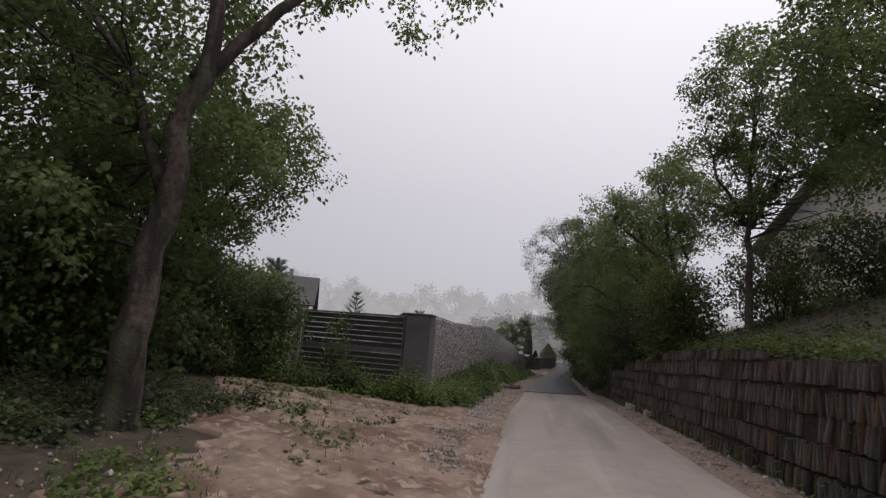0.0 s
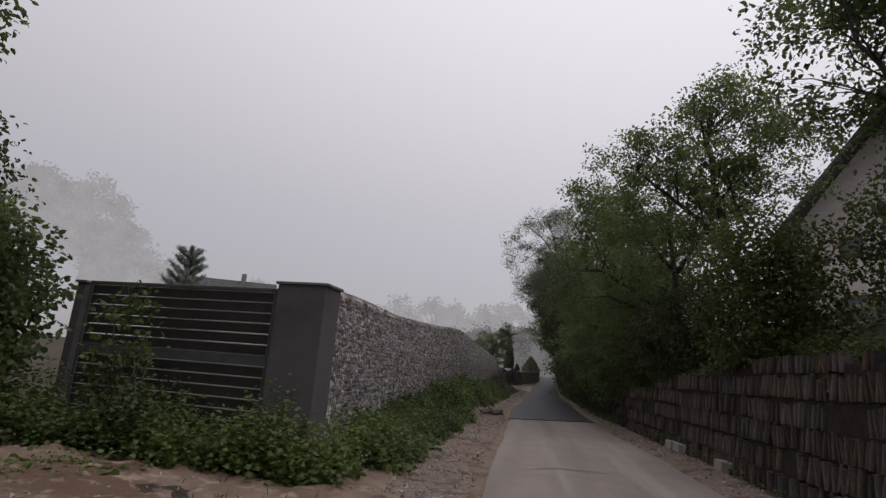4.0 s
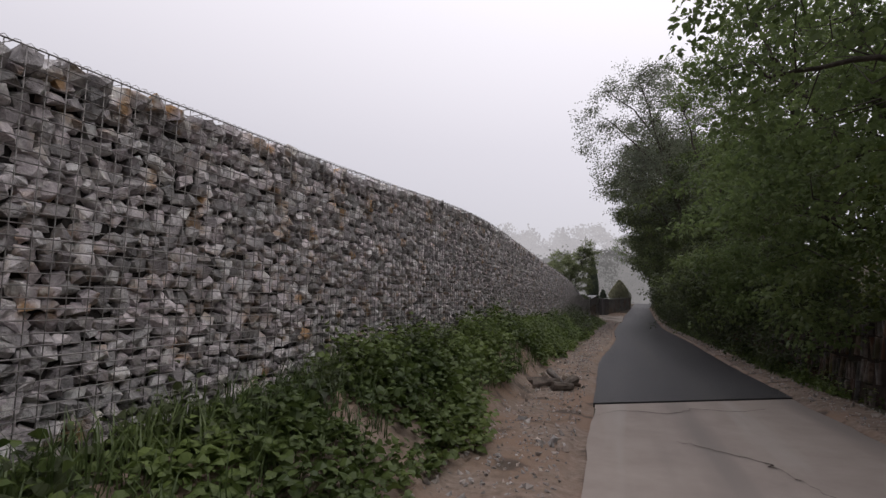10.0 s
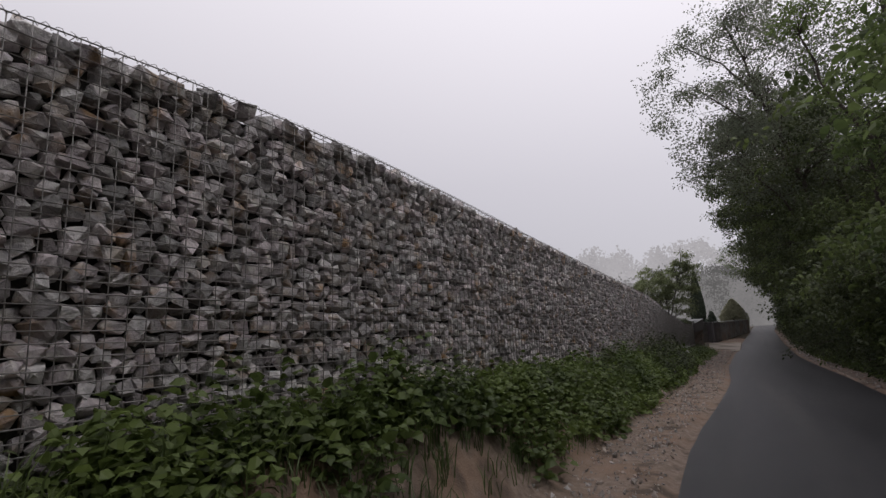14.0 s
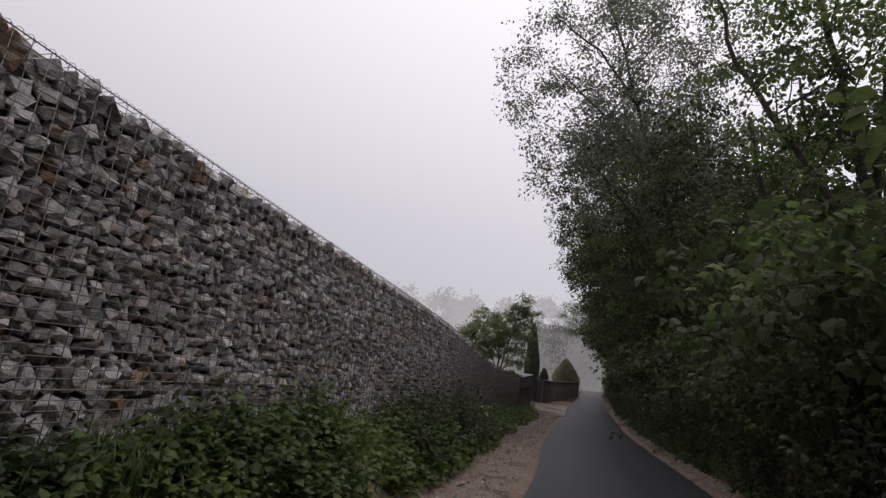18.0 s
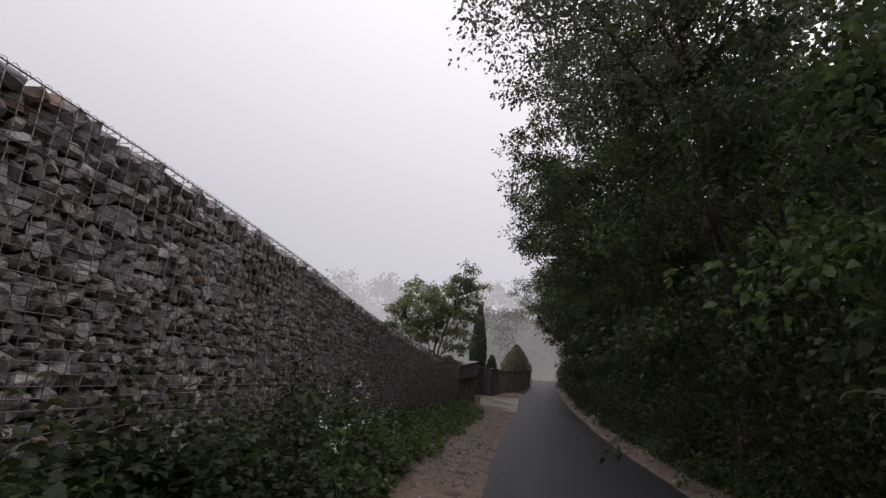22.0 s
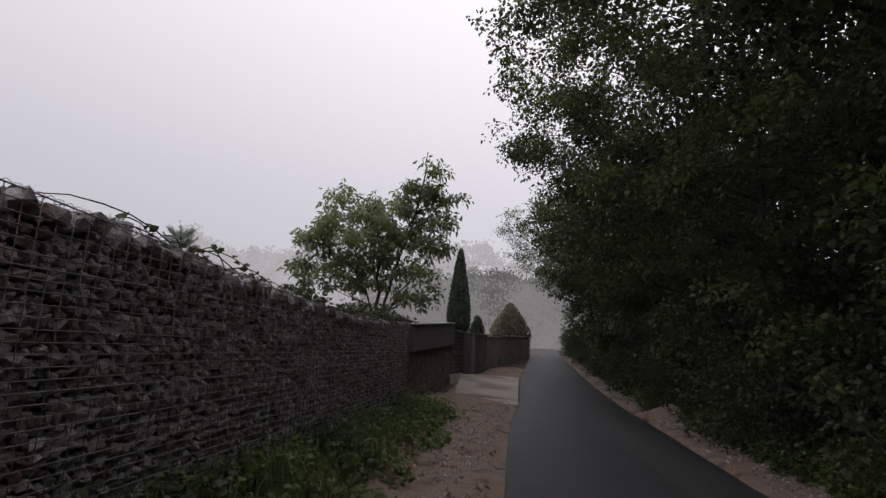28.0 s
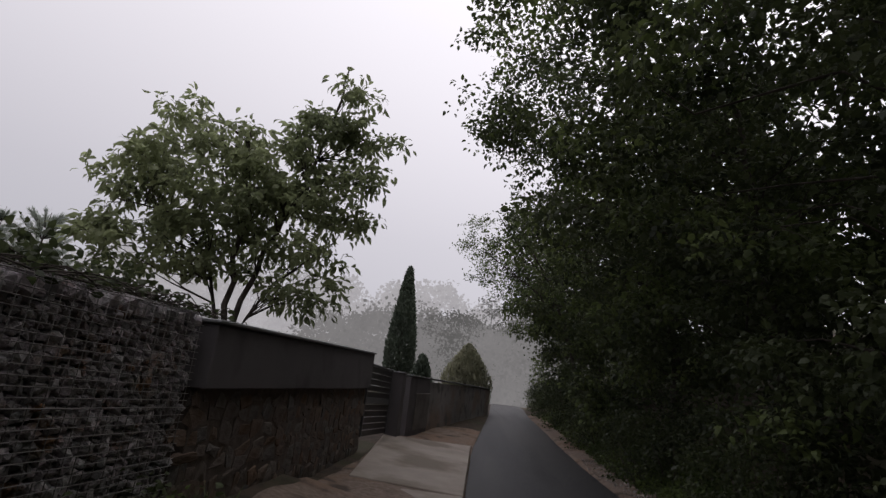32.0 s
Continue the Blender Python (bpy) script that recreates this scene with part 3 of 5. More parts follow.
# cracks and a worn joint across the old concrete
def crack(pts, wide_, seed_):
    rng = np.random.default_rng(seed_)
    t = np.linspace(0, 1, 26)
    line_ = np.stack([np.interp(t, np.linspace(0, 1, len(pts)), [p[k] for p in pts]) for k in (0, 1)], 1) + rng.normal(size=(26, 2)) * 0.022
    w = wide_ * (0.35 + 0.65 * np.sin(np.pi * t)) * rng.uniform(0.6, 1.3, 26)
    v = [(x + s * 0.25 * q, y + s * q, 0.008) for (x, y), q in zip(line_, w) for s in (-0.5, 0.5)]
    f = [q for k in range(25) for q in ((2 * k, 2 * k + 2, 2 * k + 3), (2 * k, 2 * k + 3, 2 * k + 1))]
    part("crack", tri_mesh("crack", v, f, M_EARTH), lane, "dirt-filled crack")


crack([(3.4, 18.9), (4.3, 19.3), (5.3, 19.2)], 0.016, 1)
crack([(4.4, 21.3), (4.9, 20.7), (5.0, 19.9)], 0.022, 2)
crack([(2.4, 14.1), (3.1, 14.5), (4.0, 14.35)], 0.025, 3)
crack([(3.8, 22.3), (4.2, 22.65), (4.75, 22.6), (5.1, 22.95), (5.7, 22.9), (6.1, 23.2)], 0.02, 4)

# ---- stone shapes shared by the walls ----
rs = np.random.default_rng(5)
STONES = []
for k in range(28):
    bm = bmesh.new()
    corners = np.array([(x, y, z) for x in (-1, 1) for y in (-1, 1) for z in (-1, 1)], float)
    bulges = np.eye(3)[rs.integers(0, 3, 4)] * rs.choice([-1.0, 1.0], (4, 1)) * rs.uniform(1.0, 1.12, (4, 1)) + rs.normal(size=(4, 3)) * 0.3
    pts = 0.5 * np.clip(np.concatenate([corners * rs.uniform(0.38, 1.0, (8, 3)), bulges]), -1.1, 1.1)
    for p in pts:
        bm.verts.new(p)
    hull = bmesh.ops.convex_hull(bm, input=bm.verts)
    bmesh.ops.delete(bm, geom=[g for g in hull["geom_interior"] if isinstance(g, bmesh.types.BMVert)], context="VERTS")
    bmesh.ops.triangulate(bm, faces=bm.faces)
    STONES.append(bm_mesh("stone", bm, M_STONE))
SHADED_STONES = [m.copy() for m in STONES]
for m in SHADED_STONES:
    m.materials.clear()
    m.materials.append(M_STONE_SHADED)


def arrays(me):
    v = np.empty(len(me.vertices) * 3, np.float32)
    me.vertices.foreach_get("co", v)
    return v.reshape(-1, 3), np.array([list(p.vertices) for p in me.polygons], np.int32)


STONE_ARR = [arrays(m) for m in STONES]


def joined(name, placed, shapes, mat):
    """One mesh of many small pieces: (shape number, matrix)."""
    vs, fs, o = [], [], 0
    for k, m in placed:
        v, f = shapes[k]
        a = np.array(m)
        vs.append(v @ a[:3, :3].T + a[:3, 3])
        fs.append(f + o)
        o += len(v)
    return tri_mesh(name, np.concatenate(vs), np.concatenate(fs), mat)


# ---- gabion wall in sections ----
def wall_dir(y):
    return math.atan2(-(float(WALL_X(y + 0.3)) - float(WALL_X(y - 0.3))), 0.6)


def gabion(y0, y1, seed, tree_shade=False):
    rng = np.random.default_rng(seed)
    root = thing("gabion_wall", (float(WALL_X(y0)), y0, float(WALL_B(y0))), "quarry stones coloured darker for tree shade, packed in a galvanised wire cage" if tree_shade else "pale grey and brown quarry stones packed in a galvanised wire cage", "wall", "gabion wall sections")
    inv = Matrix.Translation(-root.location)
    yy = np.linspace(y0, y1, 12)
    # core behind the face, painted near black for the shade in the gaps
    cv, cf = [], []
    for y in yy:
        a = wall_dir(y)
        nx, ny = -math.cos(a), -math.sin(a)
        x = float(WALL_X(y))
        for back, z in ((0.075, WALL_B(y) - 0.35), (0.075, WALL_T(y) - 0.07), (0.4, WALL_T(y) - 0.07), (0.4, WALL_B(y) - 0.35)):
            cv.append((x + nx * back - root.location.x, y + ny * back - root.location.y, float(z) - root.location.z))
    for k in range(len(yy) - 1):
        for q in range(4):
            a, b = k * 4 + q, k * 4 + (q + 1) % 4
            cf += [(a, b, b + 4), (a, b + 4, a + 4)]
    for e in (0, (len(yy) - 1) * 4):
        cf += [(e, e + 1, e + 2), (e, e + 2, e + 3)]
    part("core", tri_mesh("core", cv, cf, M_CORE_SHADE), root, "inner rubble coloured dark for the shade between stones")
    placed = []
    z = 0.0
    fine_ = float(np.interp(y0, (32, 40), (1.0, 0.68)))
    while z < 2.75:
        h = rng.uniform(0.056, 0.09) * fine_
        y = y0 - rng.uniform(0, 0.06)
        while y < y1 - 0.03:
            w = rng.uniform(0.055, 0.12) * (1.35 if rng.random() < 0.15 else 1) * fine_
            yc = y + w / 2
            zc = z + h / 2 + rng.uniform(-0.02, 0.02) * fine_
            if WALL_B(yc) - 0.2 < zc < WALL_T(yc) - 0.045:
                a = wall_dir(yc)
                back = rng.uniform(0.05, 0.08)
                m = Matrix.Translation((float(WALL_X(yc)) - math.cos(a) * back, yc - math.sin(a) * back, zc)) @ Matrix.Rotation(a, 4, "Z") @ Euler((rng.normal() * 0.36, rng.normal() * 0.24, rng.normal() * 0.28)).to_matrix().to_4x4() @ Matrix.Diagonal((rng.uniform(0.09, 0.13), w * 1.02, h * rng.uniform(0.92, 1.3), 1))
                placed.append((int(rng.integers(len(STONES))), inv @ m, zc))
            y += w * 0.96
        z += h * 0.95
    # loose top course
    y = y0
    while y < y1:
        w = rng.uniform(0.08, 0.16)
        for back in (0.05, 0.15, 0.27):
            a = wall_dir(y)
            m = Matrix.Translation((float(WALL_X(y)) - math.cos(a) * back, y - math.sin(a) * back, float(WALL_T(y)) - 0.022 + rng.uniform(-0.03, 0.012))) @ Euler(tuple(rng.uniform(-0.5, 0.5, 3))).to_matrix().to_4x4() @ Matrix.Diagonal((0.13, w * 1.1, 0.1, 1))
            placed.append((int(rng.integers(len(STONES))), inv @ m, 9))
        y += w
    order = sorted(range(len(placed)), key=lambda i: abs(placed[i][2] - 1.45))
    # the share of shade-coloured stones grows along the wall
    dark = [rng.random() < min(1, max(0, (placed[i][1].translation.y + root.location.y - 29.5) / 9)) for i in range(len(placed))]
    for i in order[:300]:
        k, m, _ = placed[i]
        part("stone", (SHADED_STONES if dark[i] else STONES)[k], root).matrix_basis = m
    for is_dark, name, mat in ((False, "stone_fill", M_STONE_FILL), (True, "slate_fill", M_STONE_SHADED_FILL)):
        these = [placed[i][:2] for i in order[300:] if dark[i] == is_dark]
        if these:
            part(name, joined(name, these, STONE_ARR, mat), root, "packed quarry stones darkened for tree shade" if is_dark else "packed grey quarry stones")["kind"] = "stuff"
    # wire cage
    tubes = Tubes()

    def at(y, z, out=0.012):
        a = wall_dir(y)
        return (float(WALL_X(y)) + math.cos(a) * out - root.location.x, y + math.sin(a) * out - root.location.y, z - root.location.z)

    r = 0.003
    y = math.ceil(y0 / 0.085) * 0.085
    while y < y1:
        lean = rng.normal() * 0.004
        tubes.add([at(y, float(WALL_B(y)) - 0.2), at(y + lean, (float(WALL_B(y)) + float(WALL_T(y))) / 2, 0.016), at(y, float(WALL_T(y)) + 0.012)], [r] * 3, 3)
        y += 0.085
    fine = np.linspace(y0, y1, 14)
    k = 0
    while k * 0.05 < 2.7:
        z = k * 0.05
        run = [y for y in fine if WALL_B(y) - 0.2 < z < WALL_T(y) - 0.01]
        if len(run) > 1:
            twist = 1.35 if k % 10 == 0 else 1.0
            tubes.add([at(y, z + 0.006 * noise.noise((y, z * 9, 2)), 0.018) for y in run], [r * twist] * len(run), 3)
        k += 1
    part("wire_mesh", tubes.mesh("wire_mesh", M_WIRE), root, "galvanised welded wire mesh")
    lid = Tubes()
    for back in (-0.015, 0.1, 0.2, 0.3, 0.39):
        lid.add([at(y, float(WALL_T(y)) + 0.012 + 0.01 * noise.noise((y * 2, back, 0)), -back) for y in fine], [0.004 if back < 0 else 0.003] * len(fine), 4)
    y = math.ceil(y0 / 0.1) * 0.1
    while y < y1:
        z = float(WALL_T(y)) + 0.014
        lid.add([at(y, z, 0.02), at(y, z + 0.004, -0.39)], [0.0026] * 2, 3)
        y += 0.1
    turns = np.arange(y0, y1, 0.011)
    lid.add([at(y, float(WALL_T(y)) + 0.012 + 0.014 * math.cos(k * 1.4), 0.016 + 0.014 * math.sin(k * 1.4)) for k, y in enumerate(turns)], [0.0018] * len(turns), 3)
    part("lid_mesh", lid.mesh("lid_mesh", M_WIRE), root, "wire lid over the stones")
    return root


edges_ = np.linspace(12.82, 53.85, 9)
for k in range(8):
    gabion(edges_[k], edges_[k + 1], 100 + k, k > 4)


# ---- gate and pillar at the start ----
def pillar(name, where, turn, wide, deep, z0, z1, label):
    root = thing(name, (where[0], where[1], z0), label, "pillar")
    root.rotation_euler = (0, 0, turn)
    part("shaft", box_mesh("shaft", (-wide / 2, -deep / 2, -0.3), (wide / 2, deep / 2, z1 - z0 - 0.03), M_RENDER, bevel=0.006), root)
    part("cap", box_mesh("cap", (-wide / 2 - 0.025, -deep / 2 - 0.025, z1 - z0 - 0.03), (wide / 2 + 0.025, deep / 2 + 0.025, z1 - z0), M_CAP, bevel=0.004), root, "thin grey metal capping")
    return root


def slat_gate(name, a, b, z0, z1, slats, rail_at, label, thick=0.04):
    """A gate of flat horizontal slats between two upright frames."""
    a, b = Vector(a), Vector(b)
    length = (b - a).length
    root = thing(name, (a.x, a.y, z0), label, "gate")
    root.rotation_euler = (0, 0, math.atan2(b.y - a.y, b.x - a.x))
    h = z1 - z0
    for x in (0, length - 0.05):
        part("frame_post", box_mesh("frame_post", (x, -0.03, 0), (x + 0.05, 0.03, h), M_GATE_RAIL, bevel=0.004), root)
    pitch = h / slats
    for k in range(slats):
        if k == rail_at:
            continue
        part("slat", box_mesh("slat", (0.05, -thick / 2, k * pitch), (length - 0.05, thick / 2, (k + 1) * pitch - 0.018), M_GATE, bevel=0.003), root)
        # pale strip paints the glint along each slat edge
        part("slat_edge", box_mesh("slat_edge", (0.05, -thick / 2 - 0.004, (k + 1) * pitch - 0.017), (length - 0.05, thick / 2, (k + 1) * pitch - 0.008), M_SLAT_GLINT), root, "pale strip for the glint along the slat edge")
    part("middle_rail", box_mesh("middle_rail", (0.05, -0.035, rail_at * pitch), (length - 0.05, 0.035, (rail_at + 1) * pitch), M_GATE_RAIL, bevel=0.004), root, "lighter grey metal rail")
    part("top_rail", box_mesh("top_rail", (0, -0.035, h), (length, 0.035, h + 0.04), M_GATE_RAIL, bevel=0.004), root)
    return root


pillar("gate_pillar", (-0.36, 12.66), radians(-15), 0.6, 0.42, 0.12, 2.13, "smooth dark grey rendered gate pillar with a flat metal cap")
slat_gate("sliding_gate", (-3.3, 13.4), (-0.72, 12.68), 0.42, 2.02, 13, 6, "dark slatted metal gate half hidden by weeds")
pillar("gate_post", (-3.42, 13.45), radians(-12), 0.12, 0.12, 0.2, 2.06, "slim grey metal gate post beside a bush")

# ---- old block retaining wall on the bank side ----
bm = bmesh.new()
outline = [(-0.5, -0.36), (-0.36, -0.5), (0.5, -0.42), (0.5, 0.42), (-0.36, 0.5), (-0.5, 0.36)]
low_ = [bm.verts.new((x, y, -0.5)) for x, y in outline]
top_ = [bm.verts.new((x * 0.94, y * 0.9, 0.5)) for x, y in outline]
bm.faces.new(low_[::-1])
bm.faces.new(top_)
for k in range(6):
    bm.faces.new((low_[k], low_[(k + 1) % 6], top_[(k + 1) % 6], top_[k]))
bmesh.ops.triangulate(bm, faces=bm.faces)
BLOCK = bm_mesh("block", bm, M_BLOCK)
BLOCK_ARR = [arrays(BLOCK)]


def block_wall(y0, y1, seed, single):
    rng = np.random.default_rng(seed)
    root = thing("retaining_wall", (float(ROAD_R(y0)) + 0.75, y0, 0), "mossy old retaining wall of upright concrete blocks in courses", "wall", "retaining wall sections")
    inv = Matrix.Translation(-root.location)
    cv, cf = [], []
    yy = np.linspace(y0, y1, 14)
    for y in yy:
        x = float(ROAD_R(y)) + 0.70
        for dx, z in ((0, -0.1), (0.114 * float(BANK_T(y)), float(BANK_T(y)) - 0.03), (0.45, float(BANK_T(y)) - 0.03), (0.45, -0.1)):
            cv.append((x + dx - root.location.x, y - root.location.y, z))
    for k in range(len(yy) - 1):
        for q in range(4):
            a, b = k * 4 + q, k * 4 + (q + 1) % 4
            cf += [(a, b, b + 4), (a, b + 4, a + 4)]
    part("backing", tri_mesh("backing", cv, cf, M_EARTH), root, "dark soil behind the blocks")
    placed = []
    for course in range(6):
        z0 = 0.0 + course * 0.315
        y = y0 + rng.uniform(0, 0.05)
        sag = rng.uniform(-0.02, 0.02)
        while y < y1:
            w = rng.uniform(0.052, 0.074)
            top = float(BANK_T(y)) + 0.08
            h = min(rng.uniform(0.25, 0.30), top - z0)
            if h > 0.12 and rng.random() > 0.05 + 0.65 * (noise.noise((y * 0.7, course * 0.7, 40)) > 0.3):
                a = math.atan2(-(float(ROAD_R(y + 0.3)) - float(ROAD_R(y - 0.3))), 0.6)
                out = 0.036 * course + rng.uniform(-0.015, 0.025)
                zz = z0 + h / 2 + sag + 0.04 * noise.noise((y * 0.5, course, 3)) + rng.uniform(-0.012, 0.012)
                m = Matrix.Translation((float(ROAD_R(y)) + 0.74 + out, y, zz)) @ Matrix.Rotation(a, 4, "Z") @ Euler((rng.normal() * 0.06, 0.06 + rng.normal() * 0.07, rng.normal() * 0.1)).to_matrix().to_4x4() @ Matrix.Diagonal((0.14, w, h, 1))
                placed.append((0, inv @ m))
            y += w + rng.uniform(0.012, 0.03)
    for k, m in placed[:single]:
        part("block", BLOCK, root).matrix_basis = m
    if placed[single:]:
        rest = part("block_fill", joined("block_fill", placed[single:], BLOCK_ARR, M_BLOCK_FILL), root, "weathered concrete blocks")
        rest["kind"] = "stuff"


cuts = [-9, -3, 2, 6, 10, 14, 18, 22, 26, 31, 37]
for k in range(len(cuts) - 1):
    block_wall(cuts[k], cuts[k + 1], 300 + k, 300 if 2 <= cuts[k] < 22 else 0)

# ---- stone wall with a grey band past the gabions ----
SH_A, SH_B = Vector((9.16, 53.95)), Vector((10.66, 60.05))
sh_len = (SH_B - SH_A).length
sh_turn = math.atan2(SH_B.y - SH_A.y, SH_B.x - SH_A.x)
sh = thing("boundary_wall", (SH_A.x, SH_A.y, 0), "rubble stone wall topped by a smooth dark grey rendered band", "wall")
sh.rotation_euler = (0, 0, sh_turn)


def wedge(name, x0, x1, y0, y1, zlo, zhi, mat):
    """A long block whose lower and upper edges rise from the first to the second height."""
    bm = bmesh.new()
    q = []
    for x, lo, hi in ((x0, zlo[0], zhi[0]), (x1, zlo[1], zhi[1])):
        q.append([bm.verts.new(p) for p in ((x, y0, lo), (x, y1, lo), (x, y1, hi), (x, y0, hi))])
    for k in range(4):
        bm.faces.new((q[0][k], q[0][(k + 1) % 4], q[1][(k + 1) % 4], q[1][k]))
    bm.faces.new(q[0][::-1])
    bm.faces.new(q[1])
    bmesh.ops.recalc_face_normals(bm, faces=bm.faces)
    bmesh.ops.bevel(bm, geom=list(bm.edges), offset=0.008, segments=1, affect="EDGES")
    return bm_mesh(name, bm, mat)


part("band", wedge("band", 0, sh_len, -0.02, 0.6, (1.14, 1.34), (1.64, 1.98), M_RENDER), sh, "smooth dark grey render")
part("capping", wedge("capping", -0.03, sh_len + 0.03, -0.05, 0.63, (1.645, 1.985), (1.675, 2.015), M_CAP), sh, "thin grey capping")
part("mortar_core", wedge("mortar_core", 0.05, sh_len - 0.06, 0.07, 0.55, (-0.3, -0.1), (1.138, 1.338), M_MORTAR), sh, "mortar between the stones")
rr = np.random.default_rng(44)
RUBBLE = [m.copy() for m in STONES]
for m in RUBBLE:
    m.materials.clear()
    m.materials.append(M_RUBBLE)
z = -0.12
while z < 1.32:
    # uneven courses: long and short stones, some spanning into the next course
    h = rr.uniform(0.09, 0.19)
    x = -rr.uniform(0, 0.15)
    while x < sh_len:
        w = rr.uniform(0.1, 0.36)
        hh = h * rr.uniform(0.75, 1.45)
        mid = z + h / 2 + rr.uniform(-0.04, 0.04)
        limit = 1.12 + 0.2 * min(max(x, 0), sh_len) / sh_len
        if mid < limit - 0.03:
            hh = min(hh, 2 * (limit - mid))
            ob = part("rubble_stone", RUBBLE[int(rr.integers(28))], sh)
            ob.matrix_basis = pose(min(max(x + w / 2, 0.08), sh_len - 0.1), 0.085 + rr.uniform(-0.006, 0.008), mid, rr.uniform(-5, 5), rr.uniform(-14, 14), rr.uniform(-4, 4)) @ Matrix.Diagonal((w * 1.08, 0.06, hh * 1.08, 1))
        x += w * 0.96
    z += h * 0.95
z = -0.1
while z < 1.25:
    h = rr.uniform(0.10, 0.2)
    xe = 0.08
    while xe < 0.58:
        ob = part("rubble_stone", RUBBLE[int(rr.integers(28))], sh)
        ob.matrix_basis = pose(sh_len - 0.05, xe + 0.1, z + h / 2, rr.uniform(-10, 10)) @ Matrix.Diagonal((0.14, 0.24, h * 1.1, 1))
        xe += 0.2
    z += h * 0.95

# ---- driveway, second gate, far wall ----
def slab(name, corners, thick, label):
    bm = bmesh.new()
    top = [bm.verts.new((x, y, z)) for x, y, z in corners]
    low = [bm.verts.new((x, y, z - thick)) for x, y, z in corners]
    bm.faces.new(top)
    bm.faces.new(low[::-1])
    for k in range(len(top)):
        j = (k + 1) % len(top)
        bm.faces.new((top[k], low[k], low[j], top[j]))
    bmesh.ops.recalc_face_normals(bm, faces=bm.faces)
    bmesh.ops.bevel(bm, geom=list(bm.edges), offset=0.012, segments=1, affect="EDGES")
    return tagged(new(name, bm_mesh(name, bm, M_SLAB)), label, "driveway", kind="structure")


slab("pavement", [(10.45, 57.6, 0.13), (12.02, 57.2, 0.05), (13.25, 62.2, 0.34), (11.2, 62.0, 0.42)], 0.2, "pale cast concrete driveway slab before the gate")
slab("pavement", [(11.5, 56.2, 0.03), (11.78, 56.15, 0.028), (12.0, 57.16, 0.045), (11.1, 57.37, 0.06)], 0.15, "small concrete apron beside the asphalt")
slat_gate("sliding_gate", (10.6, 60.1), (11.2, 61.95), 0.45, 1.78, 11, 5, "dark slatted driveway gate with pale slat edges")
pillar("gate_pillar", (11.38, 62.05), radians(70), 0.3, 0.3, 0.3, 1.8, "slim grey rendered gate pillar")
fw_a, fw_b = Vector((11.72, 62.6)), Vector((16.35, 72.6))
fw_len = (fw_b - fw_a).length
fw = thing("boundary_wall", (fw_a.x, fw_a.y, 0), "grey wall with a rendered end bay along the lane", "wall")
fw.rotation_euler = (0, 0, math.atan2(fw_b.y - fw_a.y, fw_b.x - fw_a.x))
part("end_bay", wedge("end_bay", 0, 1.7, -0.02, 0.4, (0.2, 0.25), (1.74, 1.77), M_RENDER), fw, "smooth grey render")
part("panel", wedge("panel", 0.5, 1.68, -0.04, -0.021, (0.5, 0.55), (1.38, 1.42), M_RUBBLE), fw, "brownish stone inset")
part("long_wall", wedge("long_wall", 1.702, fw_len, 0, 0.35, (0.2, 0.7), (1.72, 1.98), M_OLD_RENDER), fw, "weathered grey rendered wall")
part("capping", wedge("capping", -0.03, fw_len + 0.03, -0.05, 0.43, (1.76, 2.0), (1.79, 2.03), M_CAP), fw, "thin grey capping")

# ---- loose stones, logs, kerb blocks ----
rk = np.random.default_rng(9)
for x, y, z, s in ((0.12, 12.1, 0.05, 0.26), (0.55, 12.6, 0.03, 0.15), (-0.35, 11.8, 0.08, 0.14)):
    ob = tagged(new("rock", STONES[int(rk.integers(28))]), "loose pale rock lying in the weeds by the gate", "rock", "loose rocks")
    ob.matrix_world = pose(x, y, z, 0, 10, rk.uniform(0, 180)) @ Matrix.Diagonal((s * 1.4, s, s * 0.75, 1))
for k, (x, y, z, turn, tilt, ln) in enumerate(((3.62, 24.3, 0.14, 20, 12, 0.62), (3.45, 24.1, 0.10, 75, -8, 0.5), (3.75, 24.05, 0.11, -35, 10, 0.48), (3.5, 24.5, 0.09, 5, 5, 0.55), (3.3, 24.35, 0.1, 50, -14, 0.42), (3.66, 23.9, 0.08, 110, 4, 0.4), (3.85, 24.35, 0.08, 60, 6, 0.36))):
    bm = bmesh.new()
    bmesh.ops.create_cone(bm, cap_ends=True, segments=9, radius1=0.07, radius2=0.035, depth=ln * 0.8)
    for v in bm.verts:
        v.co += Vector((noise.noise(v.co * 6 + Vector((k, 0, 0))), noise.noise(v.co * 6 + Vector((0, k, 4))), 0)) * 0.06
    ob = tagged(new("broken_log", bm_mesh("broken_log", bm, M_LOG)), "broken weathered log in a heap on the dirt", "log", "heap of logs")
    ob.matrix_world = pose(x, y, z, 90 + tilt, 0, turn)
for x, y, ln in ((6.38, 17.35, 0.42), (6.46, 17.85, 0.4), (6.02, 15.2, 0.35)):
    ob = tagged(new("kerb_block", box_mesh("kerb_block", (-0.09, -ln / 2, 0), (0.09, ln / 2, 0.2), M_CURB, bevel=0.015)), "short pale concrete kerb block against the old wall", "kerb", "kerb blocks")
    ob.matrix_world = pose(x, y, 0.0, 0, 4, -12)
bm = bmesh.new()
bmesh.ops.create_grid(bm, x_segments=24, y_segments=24, size=1.0)
for v in bm.verts:
    r = v.co.length
    v.co.z = 0.36 * max(0, 1 - r) ** 1.2 + 0.03 * noise.noise(v.co * 6) - 0.04
for f_ in bm.faces:
    f_.smooth = True
